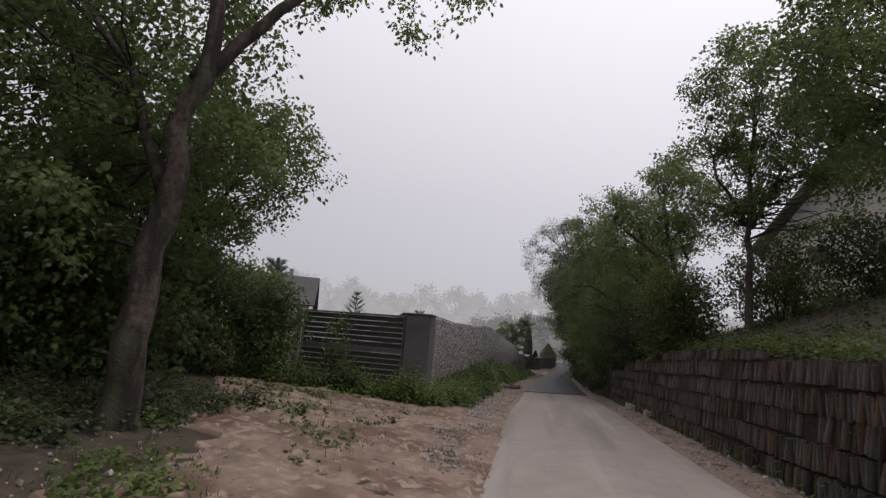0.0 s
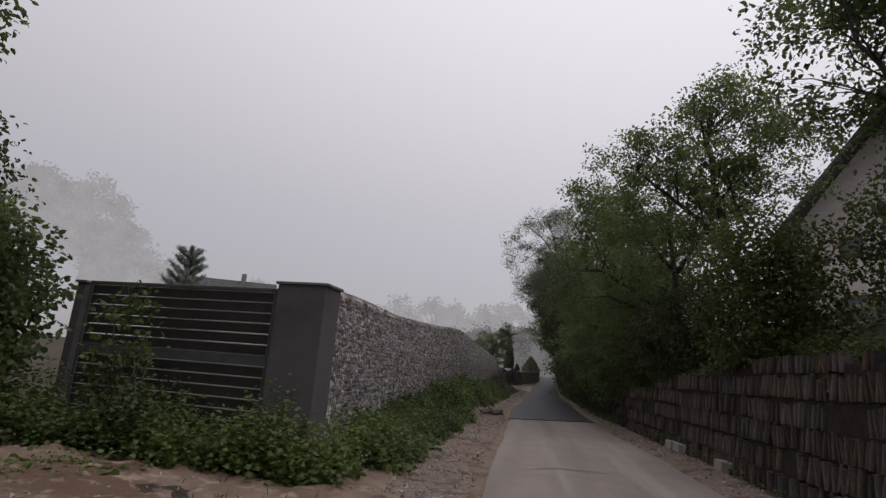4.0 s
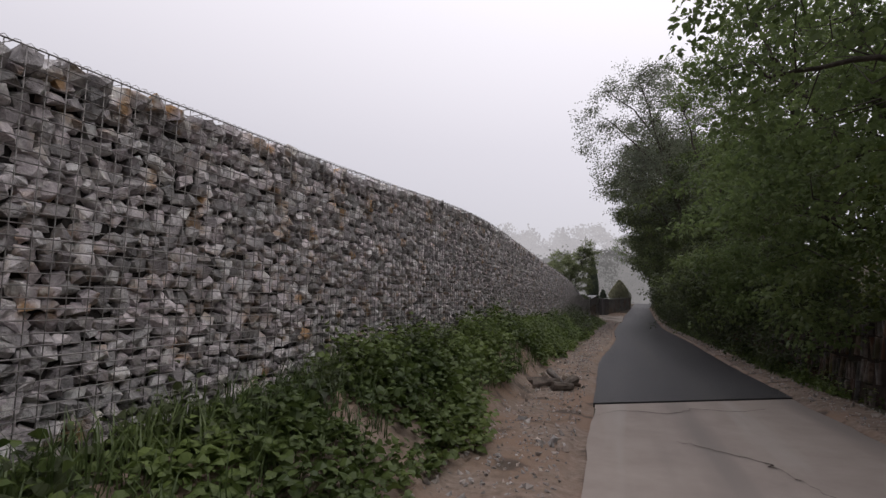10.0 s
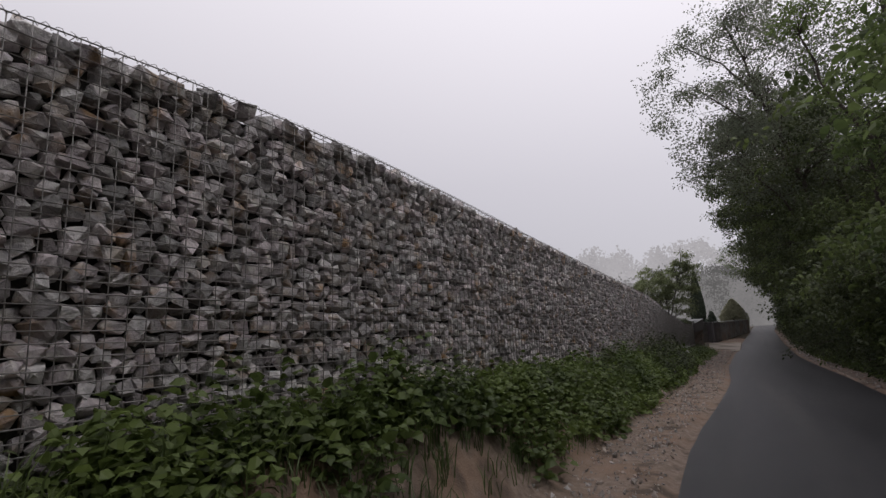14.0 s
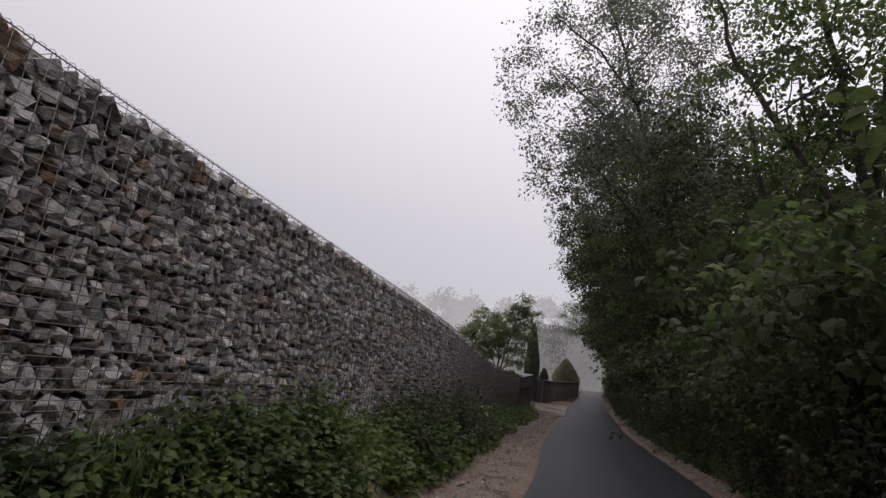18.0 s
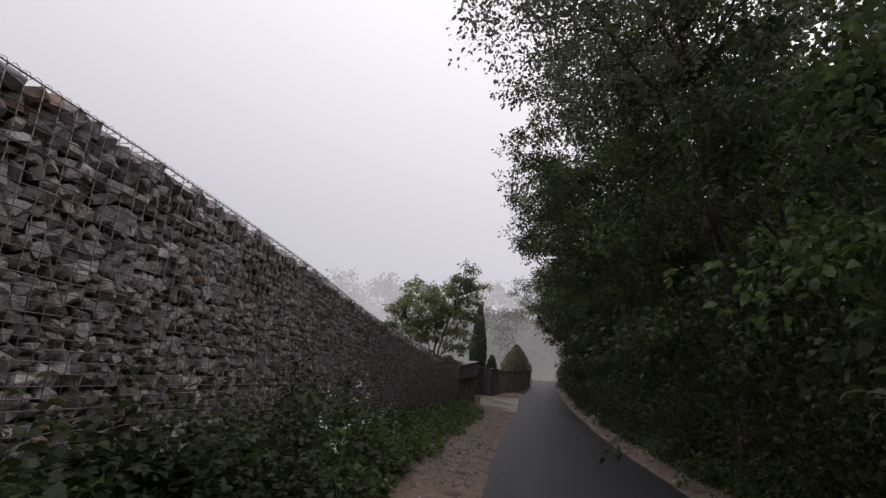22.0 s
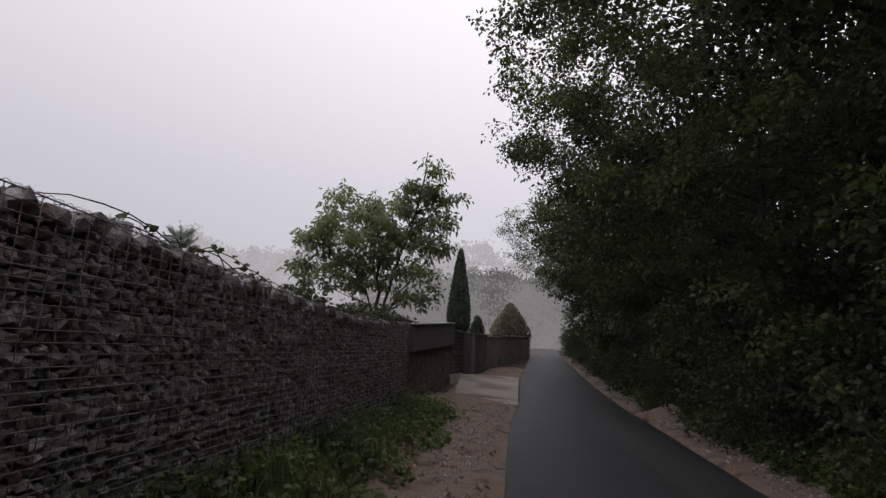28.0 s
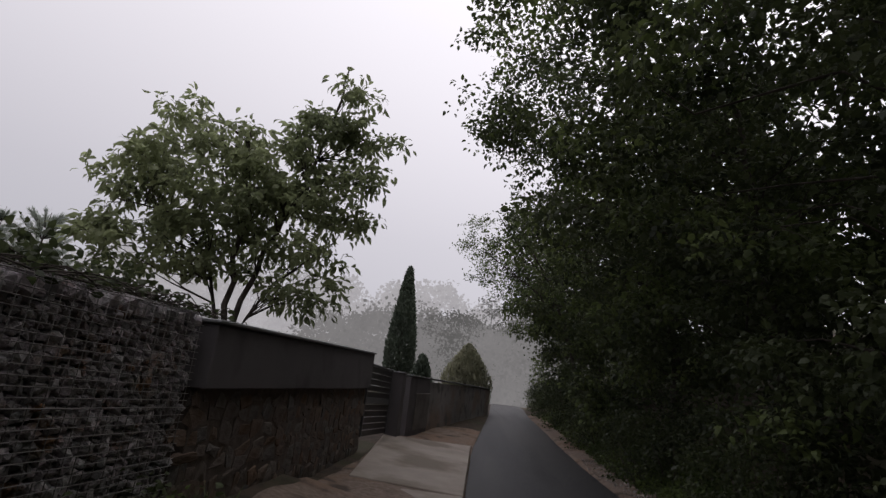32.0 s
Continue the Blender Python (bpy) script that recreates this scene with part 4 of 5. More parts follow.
ob = tagged(new("dirt_mound", bm_mesh("dirt_mound", bm, M_GRAVEL)), "low mound of pale sand and grit at the asphalt edge", "mound")
ob.matrix_world = pose(14.5, 54.4, 0.05, 0, 0, 15) @ Matrix.Diagonal((0.6, 0.9, 1.0, 1))


PEBBLES = []
for k in range(8):
    p_ = np.array([(1, 0, 0), (-1, 0, 0), (0, 1, 0), (0, -1, 0), (0, 0, 1), (0, 0, -1)], float) * 0.5 + rk.normal(size=(6, 3)) * 0.13
    PEBBLES.append((p_.astype(np.float32), np.array([(0, 2, 4), (2, 1, 4), (1, 3, 4), (3, 0, 4), (2, 0, 5), (1, 2, 5), (3, 1, 5), (0, 3, 5)], np.int32)))


def pebbles(name, left, right, y0, y1, count, seed, label, big=0.035):
    rng = np.random.default_rng(seed)
    placed = []
    for _ in range(count):
        y = rng.uniform(y0, y1)
        x = left(y) + (right(y) - left(y)) * rng.beta(1.2, 1.2)
        s = rng.uniform(0.008, big) * (2.0 if rng.random() < 0.1 else 1)
        placed.append((int(rng.integers(8)), Matrix.Translation((x, y, ground_z(x, y) + 0.018 + s * 0.2)) @ Euler(tuple(rng.uniform(-3, 3, 3))).to_matrix().to_4x4() @ Matrix.Diagonal((s * 1.5, s * 1.2, s, 1))))
    tagged(new(name, joined(name, placed, PEBBLES, M_PEBBLE)), label, "gravel", kind="stuff")


pebbles("gravel", lambda y: float(ROAD_L(y)) - 0.95, lambda y: float(ROAD_L(y)) - 0.02, 6, 56, 9000, 1, "loose grey gravel along the lane")
pebbles("gravel", lambda y: float(ROAD_R(y)) + 0.02, lambda y: float(ROAD_R(y)) + 0.6, 4, 62, 5000, 2, "loose grit and small stones below the bank")
pebbles("gravel", lambda y: float(ROAD_L(y)) - 4.0, lambda y: float(ROAD_L(y)) - 0.3, 1.5, 12, 1500, 3, "scattered small stones on bare dirt", 0.025)


# ---- weeds, grass, ivy ----
def weeds(name, patches, count, mat, seed, label, leaf=0.075, wide=0.36, high=0.45, per=9, x_of=None):
    """Leafy weeds: each plant a short stem with leaves up its height. patches: (y0, y1, share)."""
    rng = np.random.default_rng(seed)
    P, A, S = [], [], []
    for y0, y1, share in patches:
        for _ in range(int(count * share)):
            y = rng.uniform(y0, y1)
            x, hmax = x_of(y, rng)
            if x is None:
                continue
            g = ground_z(x, y)
            lump = noise.noise((x * 1.3, y * 1.3, seed)) + 0.5 * noise.noise((x * 3.1, y * 3.1, seed + 5))
            if lump < -0.45:
                continue
            h = hmax * rng.uniform(0.3, 1.0) * max(0.35, 0.75 + 0.9 * lump)
            lean = rng.normal(size=2) * 0.12
            for q in range(per):
                s = (q + 0.5) / per
                ang = rng.uniform(0, 6.283)
                out = 0.03 + 0.09 * (1 - s) * rng.random()
                P.append((x + lean[0] * s + math.cos(ang) * out, y + lean[1] * s + math.sin(ang) * out, g + h * s))
                A.append((math.cos(ang), math.sin(ang), rng.uniform(-0.35, 0.5)))
                S.append(leaf * rng.uniform(0.6, 1.35) * (1.15 - 0.5 * s))
    v, f = leaf_arrays(np.array(P), np.array(A), np.array(S), wide, rng, 1.1)
    tagged(new(name, tri_mesh(name, v, f, mat)), label, "weeds", kind="stuff")


def on_bank(y, rng):
    w = float(ROAD_L(y)) - float(WALL_X(min(max(y, 12.4), 55)))
    d = w - 0.06 - (w - 0.7) * rng.beta(1.0, 1.2)
    edge = 0.9 + 0.4 * noise.noise((y * 0.5, 3, 0)) + 0.25 * min(1, max(0, (y - 20) / 2)) * (y < 26)
    if d < edge:
        return None, 0
    return float(ROAD_L(y)) - d, 0.62 * (0.55 + 0.6 * noise.noise((y * 0.35, 8, 0)) + (0.25 if 20 < y < 34 else 0))


weeds("nettle_weeds", [(12.9, 22, 0.3), (22, 36, 0.45), (36, 46, 0.16), (46, 54, 0.07)], 8500, M_LEAF_FRESH, 21, "green nettles and brambles along the foot of the wall", x_of=on_bank, per=9, leaf=0.09)
weeds("bramble_weeds", [(13, 54, 1.0)], 1500, M_LEAF_DARK, 22, "darker bramble leaves climbing the wall foot", x_of=lambda y, r: (float(WALL_X(y)) + r.uniform(0.06, 0.35), 0.75 * (0.5 + 0.7 * max(0, noise.noise((y * 0.6, 1, 1))))), leaf=0.08)


weeds("bramble_weeds", [(34.5, 41.5, 1.0)], 1300, M_LEAF_DARK, 29, "dark bramble thicket against the stone cages", x_of=lambda y, r: (float(WALL_X(y)) + r.uniform(0.06, 0.75), 0.85), leaf=0.085)


def creeper(y0, y1, count, seed, label):
    """Dry wiry stems arching along the top of the wall, with a few leaves."""
    rng = np.random.default_rng(seed)
    root = thing("creeper", (float(WALL_X(y0)), y0, float(WALL_T(y0))), label, "climber")
    tubes = Tubes()
    P, A = [], []
    for _ in range(count):
        y = rng.uniform(y0, y1)
        ln = rng.uniform(0.3, 0.9) * rng.choice((-1, 1))
        rise, off, veer = rng.uniform(0.02, 0.12), rng.uniform(-0.32, 0.02), rng.normal() * 0.08
        pts = []
        for q in np.linspace(0, 1, 6):
            yy = y + ln * q
            pts.append((float(WALL_X(yy)) + off + veer * q - root.location.x, yy - root.location.y, float(WALL_T(yy)) + 0.01 + rise * math.sin(3.0 * q) + rng.normal() * 0.004 - root.location.z))
        tubes.add(pts, [0.005, 0.005, 0.004, 0.004, 0.003, 0.002], 4)
        for p in pts[1:]:
            for _ in range(int(rng.integers(0, 2))):
                P.append(np.array(p) + rng.normal(size=3) * 0.03)
                A.append(rng.normal(size=3) * [1, 1, 0.5])
    part("stem_tangle", tubes.mesh("stem_tangle", M_BARK_DARK), root)
    v, f = leaf_arrays(np.array(P), np.array(A), 0.07, 0.3, rng)
    part("foliage", tri_mesh("foliage", v, f, M_LEAF_DARK), root)


creeper(46.5, 50.2, 60, 411, "dry wiry creeper trailing along the top of the stone cages")
creeper(50.2, 54.0, 130, 412, "tangled wiry creeper over the end of the stone cages")


def by_gate(y, rng):
    x = rng.uniform(-4.4, 0.4)
    return (x, 0.8) if y > 11.6 + 0.5 * noise.noise((x * 0.8, 2, 0)) else (None, 0)


weeds("gate_weeds", [(11.2, 12.9, 1.0)], 2600, M_LEAF_FRESH, 23, "rank weeds before the slatted gate", x_of=by_gate)
weeds("dirt_weeds", [(2.5, 11.5, 1.0)], 900, M_LEAF_FRESH, 24, "low green weeds on the bare dirt", x_of=lambda y, r: ((x, 0.22) if noise.noise(((x := float(ROAD_L(y)) - r.uniform(1.6, 5.2)) * 0.8, y * 0.8, 31)) > 0.1 else (None, 0)), leaf=0.075)
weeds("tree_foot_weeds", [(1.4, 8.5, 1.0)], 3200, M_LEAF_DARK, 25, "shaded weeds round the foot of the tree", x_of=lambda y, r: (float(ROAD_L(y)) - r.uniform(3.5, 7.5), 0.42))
weeds("ivy", [(2, 12, 0.4), (12, 24, 0.4), (24, 38, 0.2)], 2600, M_LEAF_YELLOW, 26, "yellow-green ivy and creepers over the bank edge", x_of=lambda y, r: (float(ROAD_R(y)) + 0.75 + abs(r.normal()) * 0.55, 0.34), leaf=0.08)
weeds("bank_plants", [(2, 24, 1.0)], 1500, M_LEAF_DARK, 27, "low dark undergrowth on the bank slope", x_of=lambda y, r: (float(ROAD_R(y)) + 1.0 + r.uniform(0, 6.5), 0.3), leaf=0.08)
weeds("roadside_plants", [(24, 44, 0.5), (44, 72, 0.5)], 5200, M_LEAF_FRESH, 28, "leafy plants along the edge of the wooded bank", x_of=lambda y, r: (float(ROAD_R(y)) + 0.5 + abs(r.normal()) * 0.5, 0.4), leaf=0.075)


def grass(name, count, seed, label, x_of, y0, y1, high=0.3):
    rng = np.random.default_rng(seed)
    v, f, o = [], [], 0
    for _ in range(count):
        y = rng.uniform(y0, y1)
        x = x_of(y, rng)
        if x is None:
            continue
        g = ground_z(x, y) - 0.01
        for _b in range(5):
            a = rng.uniform(0, 6.283)
            h = high * rng.uniform(0.4, 1.1)
            px, py = x + rng.normal() * 0.03, y + rng.normal() * 0.03
            lx, ly = math.cos(a) * h * 0.35, math.sin(a) * h * 0.35
            wx, wy = -math.sin(a) * 0.004, math.cos(a) * 0.004
            v += [(px - wx, py - wy, g), (px + wx, py + wy, g), (px + lx * 0.4 + wx, py + ly * 0.4 + wy, g + h * 0.65), (px + lx * 0.4 - wx, py + ly * 0.4 - wy, g + h * 0.65), (px + lx * 1.4, py + ly * 1.4, g + h)]
            f += [(o, o + 1, o + 2), (o, o + 2, o + 3), (o + 3, o + 2, o + 4)]
            o += 5
    tagged(new(name, tri_mesh(name, v, f, M_GRASS)), label, "grass", kind="stuff")


grass("grass", 3200, 41, "tufts of grass along the foot of the gabion wall", lambda y, r: float(WALL_X(y)) + r.uniform(0.05, 0.75), 13, 54)
grass("grass", 1200, 42, "thin grass tufts on the bare dirt", lambda y, r: (x if noise.noise(((x := float(ROAD_L(y)) - r.uniform(1.2, 6)) * 0.7, y * 0.7, 31)) > 0.05 else None), 2, 12.4, 0.11)
grass("grass", 2500, 43, "grass along the wooded roadside", lambda y, r: float(ROAD_R(y)) + 0.45 + abs(r.normal()) * 0.6, 24, 66, 0.25)


def flowering_weed(where, high, seed):
    rng = np.random.default_rng(seed)
    root = thing("flowering_weed", where, "tall weed with small white flower clusters by the wall", "wild flower", "white flowering weeds")
    tubes = Tubes()
    heads = []
    tubes.add([(0, 0, -0.05), (0.02, 0.01, high * 0.5), (0.05, -0.02, high * 0.8)], [0.007, 0.006, 0.004], 4)
    for k in range(6):
        a = rng.uniform(0, 6.283)
        z = high * rng.uniform(0.55, 0.8)
        e = np.array([0.04 + math.cos(a) * rng.uniform(0.05, 0.17), math.sin(a) * rng.uniform(0.05, 0.17), z + high * rng.uniform(0.08, 0.25)])
        tubes.add([(0.035, 0, z), (e + [0.03, 0, z]) / 2, e], [0.004, 0.003, 0.002], 3)
        heads.append(e)
    part("stem", tubes.mesh("stem", M_LEAF_FRESH), root)["kind"] = "stuff"
    part("blossom", leaf_cloud("blossom", np.array(heads), 11, 0.032, 0.017, 0.45, M_PETAL, rng, 0.0), root, "small white petals")["kind"] = "stuff"
    part("foliage", leaf_cloud("foliage", np.array([(0, 0, high * s) for s in (0.15, 0.3, 0.45, 0.6)]), 9, 0.12, 0.1, 0.28, M_LEAF_FRESH, rng), root)


for k, (x, y, h) in enumerate(((6.45, 38.2, 0.85), (6.35, 38.6, 1.05), (6.6, 40.2, 0.8))):
    flowering_weed((x, y, ground_z(x, y)), h, 60 + k)

# ---- trees and bushes, near the start ----
gz = ground_z(-3.1, 5.6)
tree("lime_tree", (-3.1, 5.6, gz), [(0.02, 0.02, 1.2), (0.06, 0.05, 2.4), (0.12, 0.1, 3.8), (0.22, 0.2, 5.4), (0.3, 0.4, 8.6)],
     [((-2.2, 0.9, 5.4), (2.5, 2.6, 2.6), 150), ((0.1, 1.4, 3.6), (0.9, 1.2, 1.0), 24), ((-0.6, 0.9, 7.6), (2.3, 2.6, 2.0), 72), ((-1.5, 1.7, 3.0), (1.2, 1.1, 1.2), 55), ((-0.9, -0.2, 2.3), (0.5, 0.5, 0.6), 9), ((2.2, 1.8, 7.0), (1.7, 1.8, 0.7), 18)],
     M_LEAF, 71, "rough grey-barked tree leaning over bare dirt, drooping leafy boughs", radius=0.19, per=13, bunch=0.24, leaf=0.085, twigs=0.22, mat_bark=M_BARK, size=0.55, inner=2, inner_to=4.0, droop=0.6,
     forks=[(2, [(0.85, 0.4, 5.0), (1.8, 0.9, 6.3), (2.8, 1.4, 7.0)], 0.09), (1, [(-0.8, 0.3, 4.0), (-2.1, 0.7, 5.4)], 0.08)])
tree("lime_tree", (-5.3, 10.4, ground_z(-5.3, 10.4)), [(0.1, 0, 1.2), (0.2, 0, 2.4), (0.5, -0.1, 3.8), (1.0, -0.1, 5.2)],
     [((0.6, -0.2, 4.3), (1.5, 1.3, 1.5), 95), ((1.5, -0.2, 4.4), (1.1, 1.0, 0.9), 40), ((0.2, 0.2, 2.7), (1.3, 1.2, 0.9), 50), ((-0.8, 0, 5.0), (1.6, 1.5, 1.6), 70)],
     M_LEAF, 70, "leafy tree with drooping sprays behind the dirt lot", radius=0.1, per=13, bunch=0.2, leaf=0.08, twigs=0.5, size=0.5, forks=[(1, [(0.9, -0.1, 3.6), (1.8, -0.2, 4.6)], 0.05)])
shrub("hedge_bush", (-4.7, 12.4, ground_z(-4.7, 12.4)), [((0, -0.1, 1.25), (1.35, 1.2, 1.4), 700), ((0.95, -0.25, 1.1), (0.75, 0.6, 1.15), 350), ((-1.8, -0.6, 1.3), (1.5, 1.3, 1.6), 700), ((-0.6, -1.2, 0.7), (1.1, 0.7, 0.9), 350)], M_LEAF, 72, "full green bush beside the slatted gate")
shrub("hedge_bush", (-7.6, 10.2, 0.3), [((0, 0, 1.5), (2.0, 1.9, 1.9), 700)], M_LEAF, 73, "dense green bush in the shade of the tree", leaf=0.1)
shrub("hedge_bush", (-6.6, 6.6, 0.3), [((0, 0, 1.3), (2.0, 1.8, 2.6), 900)], M_LEAF, 74, "dark dense bush in the shade of the tree", leaf=0.1)
shrub("hedge_bush", (-5.4, 8.6, 0.3), [((0, 0, 1.7), (1.6, 1.6, 2.2), 700)], M_LEAF, 79, "tall dark bush standing behind the leaning tree", leaf=0.11)
shrub("hedge_bush", (-6.2, 3.2, 0.3), [((0, 0, 1.4), (1.8, 1.8, 1.9), 500)], M_LEAF, 75, "dense green bush in the shade of the tree", leaf=0.1)
tree("maple_tree", (-9.5, 8.5, 0.4), [(0.1, 0, 2), (0.2, 0.1, 4), (0.1, 0.3, 7)], [((0, 0, 4.6), (3.6, 3.6, 4.2), 420), ((2.2, -1.2, 6.2), (2.4, 2.4, 2.8), 150)], M_LEAF, 76, "broad green tree behind the bushes", radius=0.16, per=10, bunch=0.28, leaf=0.12, twigs=0.2, size=0.75)
tree("maple_tree", (-8.5, 14.5, 0.4), [(0.1, 0, 1.6), (0.2, 0.1, 3), (0.1, 0.3, 5)], [((0, 0, 2.8), (2.6, 2.4, 2.4), 200)], M_LEAF_DARK, 77, "broad dark tree behind the bushes", radius=0.14, per=10, bunch=0.28, leaf=0.11, twigs=0.2, size=0.7)
# added tree, mostly out of view, that shades the dirt lot
tree("maple_tree", (-6.4, 0.2, 0.4), [(0.1, 0, 2), (0.2, 0.1, 4), (0.1, 0.3, 7)], [((0, 0.6, 4.9), (3.3, 3.4, 2.4), 200), ((-1.2, 0.4, 2.4), (2.2, 2.2, 1.6), 70)], M_LEAF, 69, "mostly unseen green tree added to shade the bare dirt", radius=0.17, per=9, bunch=0.3, leaf=0.13, twigs=0.2, size=0.75)
shrub("sapling", (-2.2, 12.3, ground_z(-2.2, 12.3)), [((0, 0, 0.9), (0.35, 0.3, 0.75), 45)], M_LEAF_FRESH, 78, "thin sapling before the slatted gate", per=9, bunch=0.16, stems=8)

# bank trees beside the old retaining wall
def bank(x, y):
    return (x, y, ground_z(x, y))


tree("plum_tree", bank(7.3, 12.45), [(0.0, 0, 1.4), (0.08, 0.0, 2.6), (0.2, 0.1, 4.2), (0.4, 0.1, 6.4)],
     [((-0.5, 0.2, 4.0), (1.3, 1.4, 1.3), 55), ((0.3, 0.1, 6.2), (1.5, 1.5, 1.7), 95), ((1.1, 0.4, 5.0), (1.4, 1.5, 1.4), 62), ((2.3, 0.3, 5.4), (1.3, 1.4, 1.5), 55), ((1.7, 0.3, 3.6), (1.3, 1.3, 0.9), 34)],
     M_LEAF, 81, "slender forked tree with an open leafy crown on the bank", radius=0.1, per=10, bunch=0.22, leaf=0.09, twigs=0.8, size=0.5, forks=[(1, [(-0.6, 0.1, 3.8), (-0.9, 0.2, 5.0)], 0.05), (1, [(0.9, 0.2, 3.9), (1.6, 0.3, 5.2)], 0.05)])
tree("plum_tree", bank(8.6, 17.6), [(-0.05, 0.2, 0.9), (-0.3, 0.7, 2.15), (-0.7, 0.8, 3.9), (-0.7, 0.9, 5.4)],
     [((-1.5, 0.6, 3.7), (1.4, 1.6, 1.2), 66), ((-0.9, 0.6, 5.1), (1.7, 1.7, 1.3), 92), ((0.6, 0.6, 4.6), (1.2, 1.4, 1.2), 46), ((-0.3, 0.6, 6.1), (1.2, 1.3, 0.9), 36)],
     M_LEAF, 82, "leaning tree with crooked dark limbs forking above the old wall", radius=0.15, per=10, bunch=0.22, leaf=0.085, twigs=0.6, size=0.55, clump=0.5,
     forks=[(1, [(-0.65, 0.8, 2.6), (-1.2, 0.9, 3.25), (-1.8, 1.0, 3.75), (-2.5, 1.0, 4.3)], 0.09), (1, [(0.05, 0.8, 3.05), (-0.15, 0.8, 3.65), (-0.4, 0.8, 4.6)], 0.07), (0, [(-0.6, 0.7, 1.9), (-1.0, 0.9, 2.2), (-1.3, 1.0, 2.9)], 0.05)])
tree("plum_tree", bank(8.0, 20.6), [(0.05, 0, 1.4), (0.0, 0, 2.9), (-0.15, 0.1, 4.2), (0.0, 0.2, 5.6)],
     [((-1.6, 0.6, 3.0), (1.7, 1.9, 1.5), 76), ((-0.6, 0.2, 4.6), (1.9, 2.0, 1.6), 84), ((-0.8, 1.6, 1.6), (1.5, 1.8, 1.4), 60), ((-1.0, 0.4, 5.5), (1.9, 2.0, 1.4), 74)],
     M_LEAF, 83, "spreading tree with crooked dark limbs above the old wall", radius=0.11, per=10, bunch=0.22, leaf=0.085, twigs=0.5, size=0.55, clump=0.6,
     forks=[(1, [(-0.6, 0.2, 3.7), (-1.0, 0.3, 4.7)], 0.07), (1, [(0.5, 0.1, 3.6), (0.9, 0.2, 4.9)], 0.07), (0, [(-0.9, 0.3, 2.3), (-1.9, 0.5, 2.9), (-2.8, 0.7, 2.9)], 0.075), (0, [(-0.7, 0.3, 1.8), (-1.7, 0.6, 2.2), (-2.6, 0.8, 2.1)], 0.055)])
shrub("round_bush", bank(7.5, 18.9), [((0, 0, 1.05), (1.3, 1.5, 1.4), 760)], M_LEAF_DARK, 85, "clipped-looking round bush above the wall")
shrub("round_bush", bank(6.75, 14.9), [((0, 0, 1.05), (1.15, 1.2, 1.6), 800)], M_LEAF_YELLOW, 86, "tall yellow-green bush hanging over the bank")
shrub("round_bush", bank(9.0, 13.9), [((0, 0, 1.0), (1.5, 1.5, 1.3), 560)], M_LEAF_YELLOW, 87, "tall yellow-green bush on the bank")
shrub("round_bush", bank(9.7, 11.3), [((0, 0, 0.7), (1.3, 1.4, 1.1), 420)], M_LEAF_DARK, 91, "low dark bush on the steep slope")
shrub("round_bush", bank(8.2, 22.3), [((0, 0, 0.8), (1.3, 1.5, 1.3), 560)], M_LEAF_YELLOW, 88, "yellow-green bush hanging over the bank")
tree("plum_tree", bank(8.3, 7.8), [(-0.1, 0, 1.4), (-0.4, 0, 2.6), (-1.0, 0, 3.6), (-1.6, 0, 5.0)], [((-1.7, 0, 4.0), (1.5, 1.2, 1.5), 85), ((-0.6, 0.2, 3.2), (1.5, 1.3, 1.6), 70)],
     M_LEAF, 90, "leafy tree leaning out from the bank", radius=0.09, per=11, bunch=0.22, leaf=0.09, twigs=0.6, size=0.5)
tree("plum_tree", bank(9.3, 9.2), [(0.0, 0, 1.6), (0.1, 0, 3.2), (0.1, 0.1, 5.5)], [((-0.3, 0, 4.6), (2.3, 2.0, 2.6), 210)], M_LEAF, 89, "leafy tree high on the bank", radius=0.1, per=10, bunch=0.22, leaf=0.09, size=0.6)

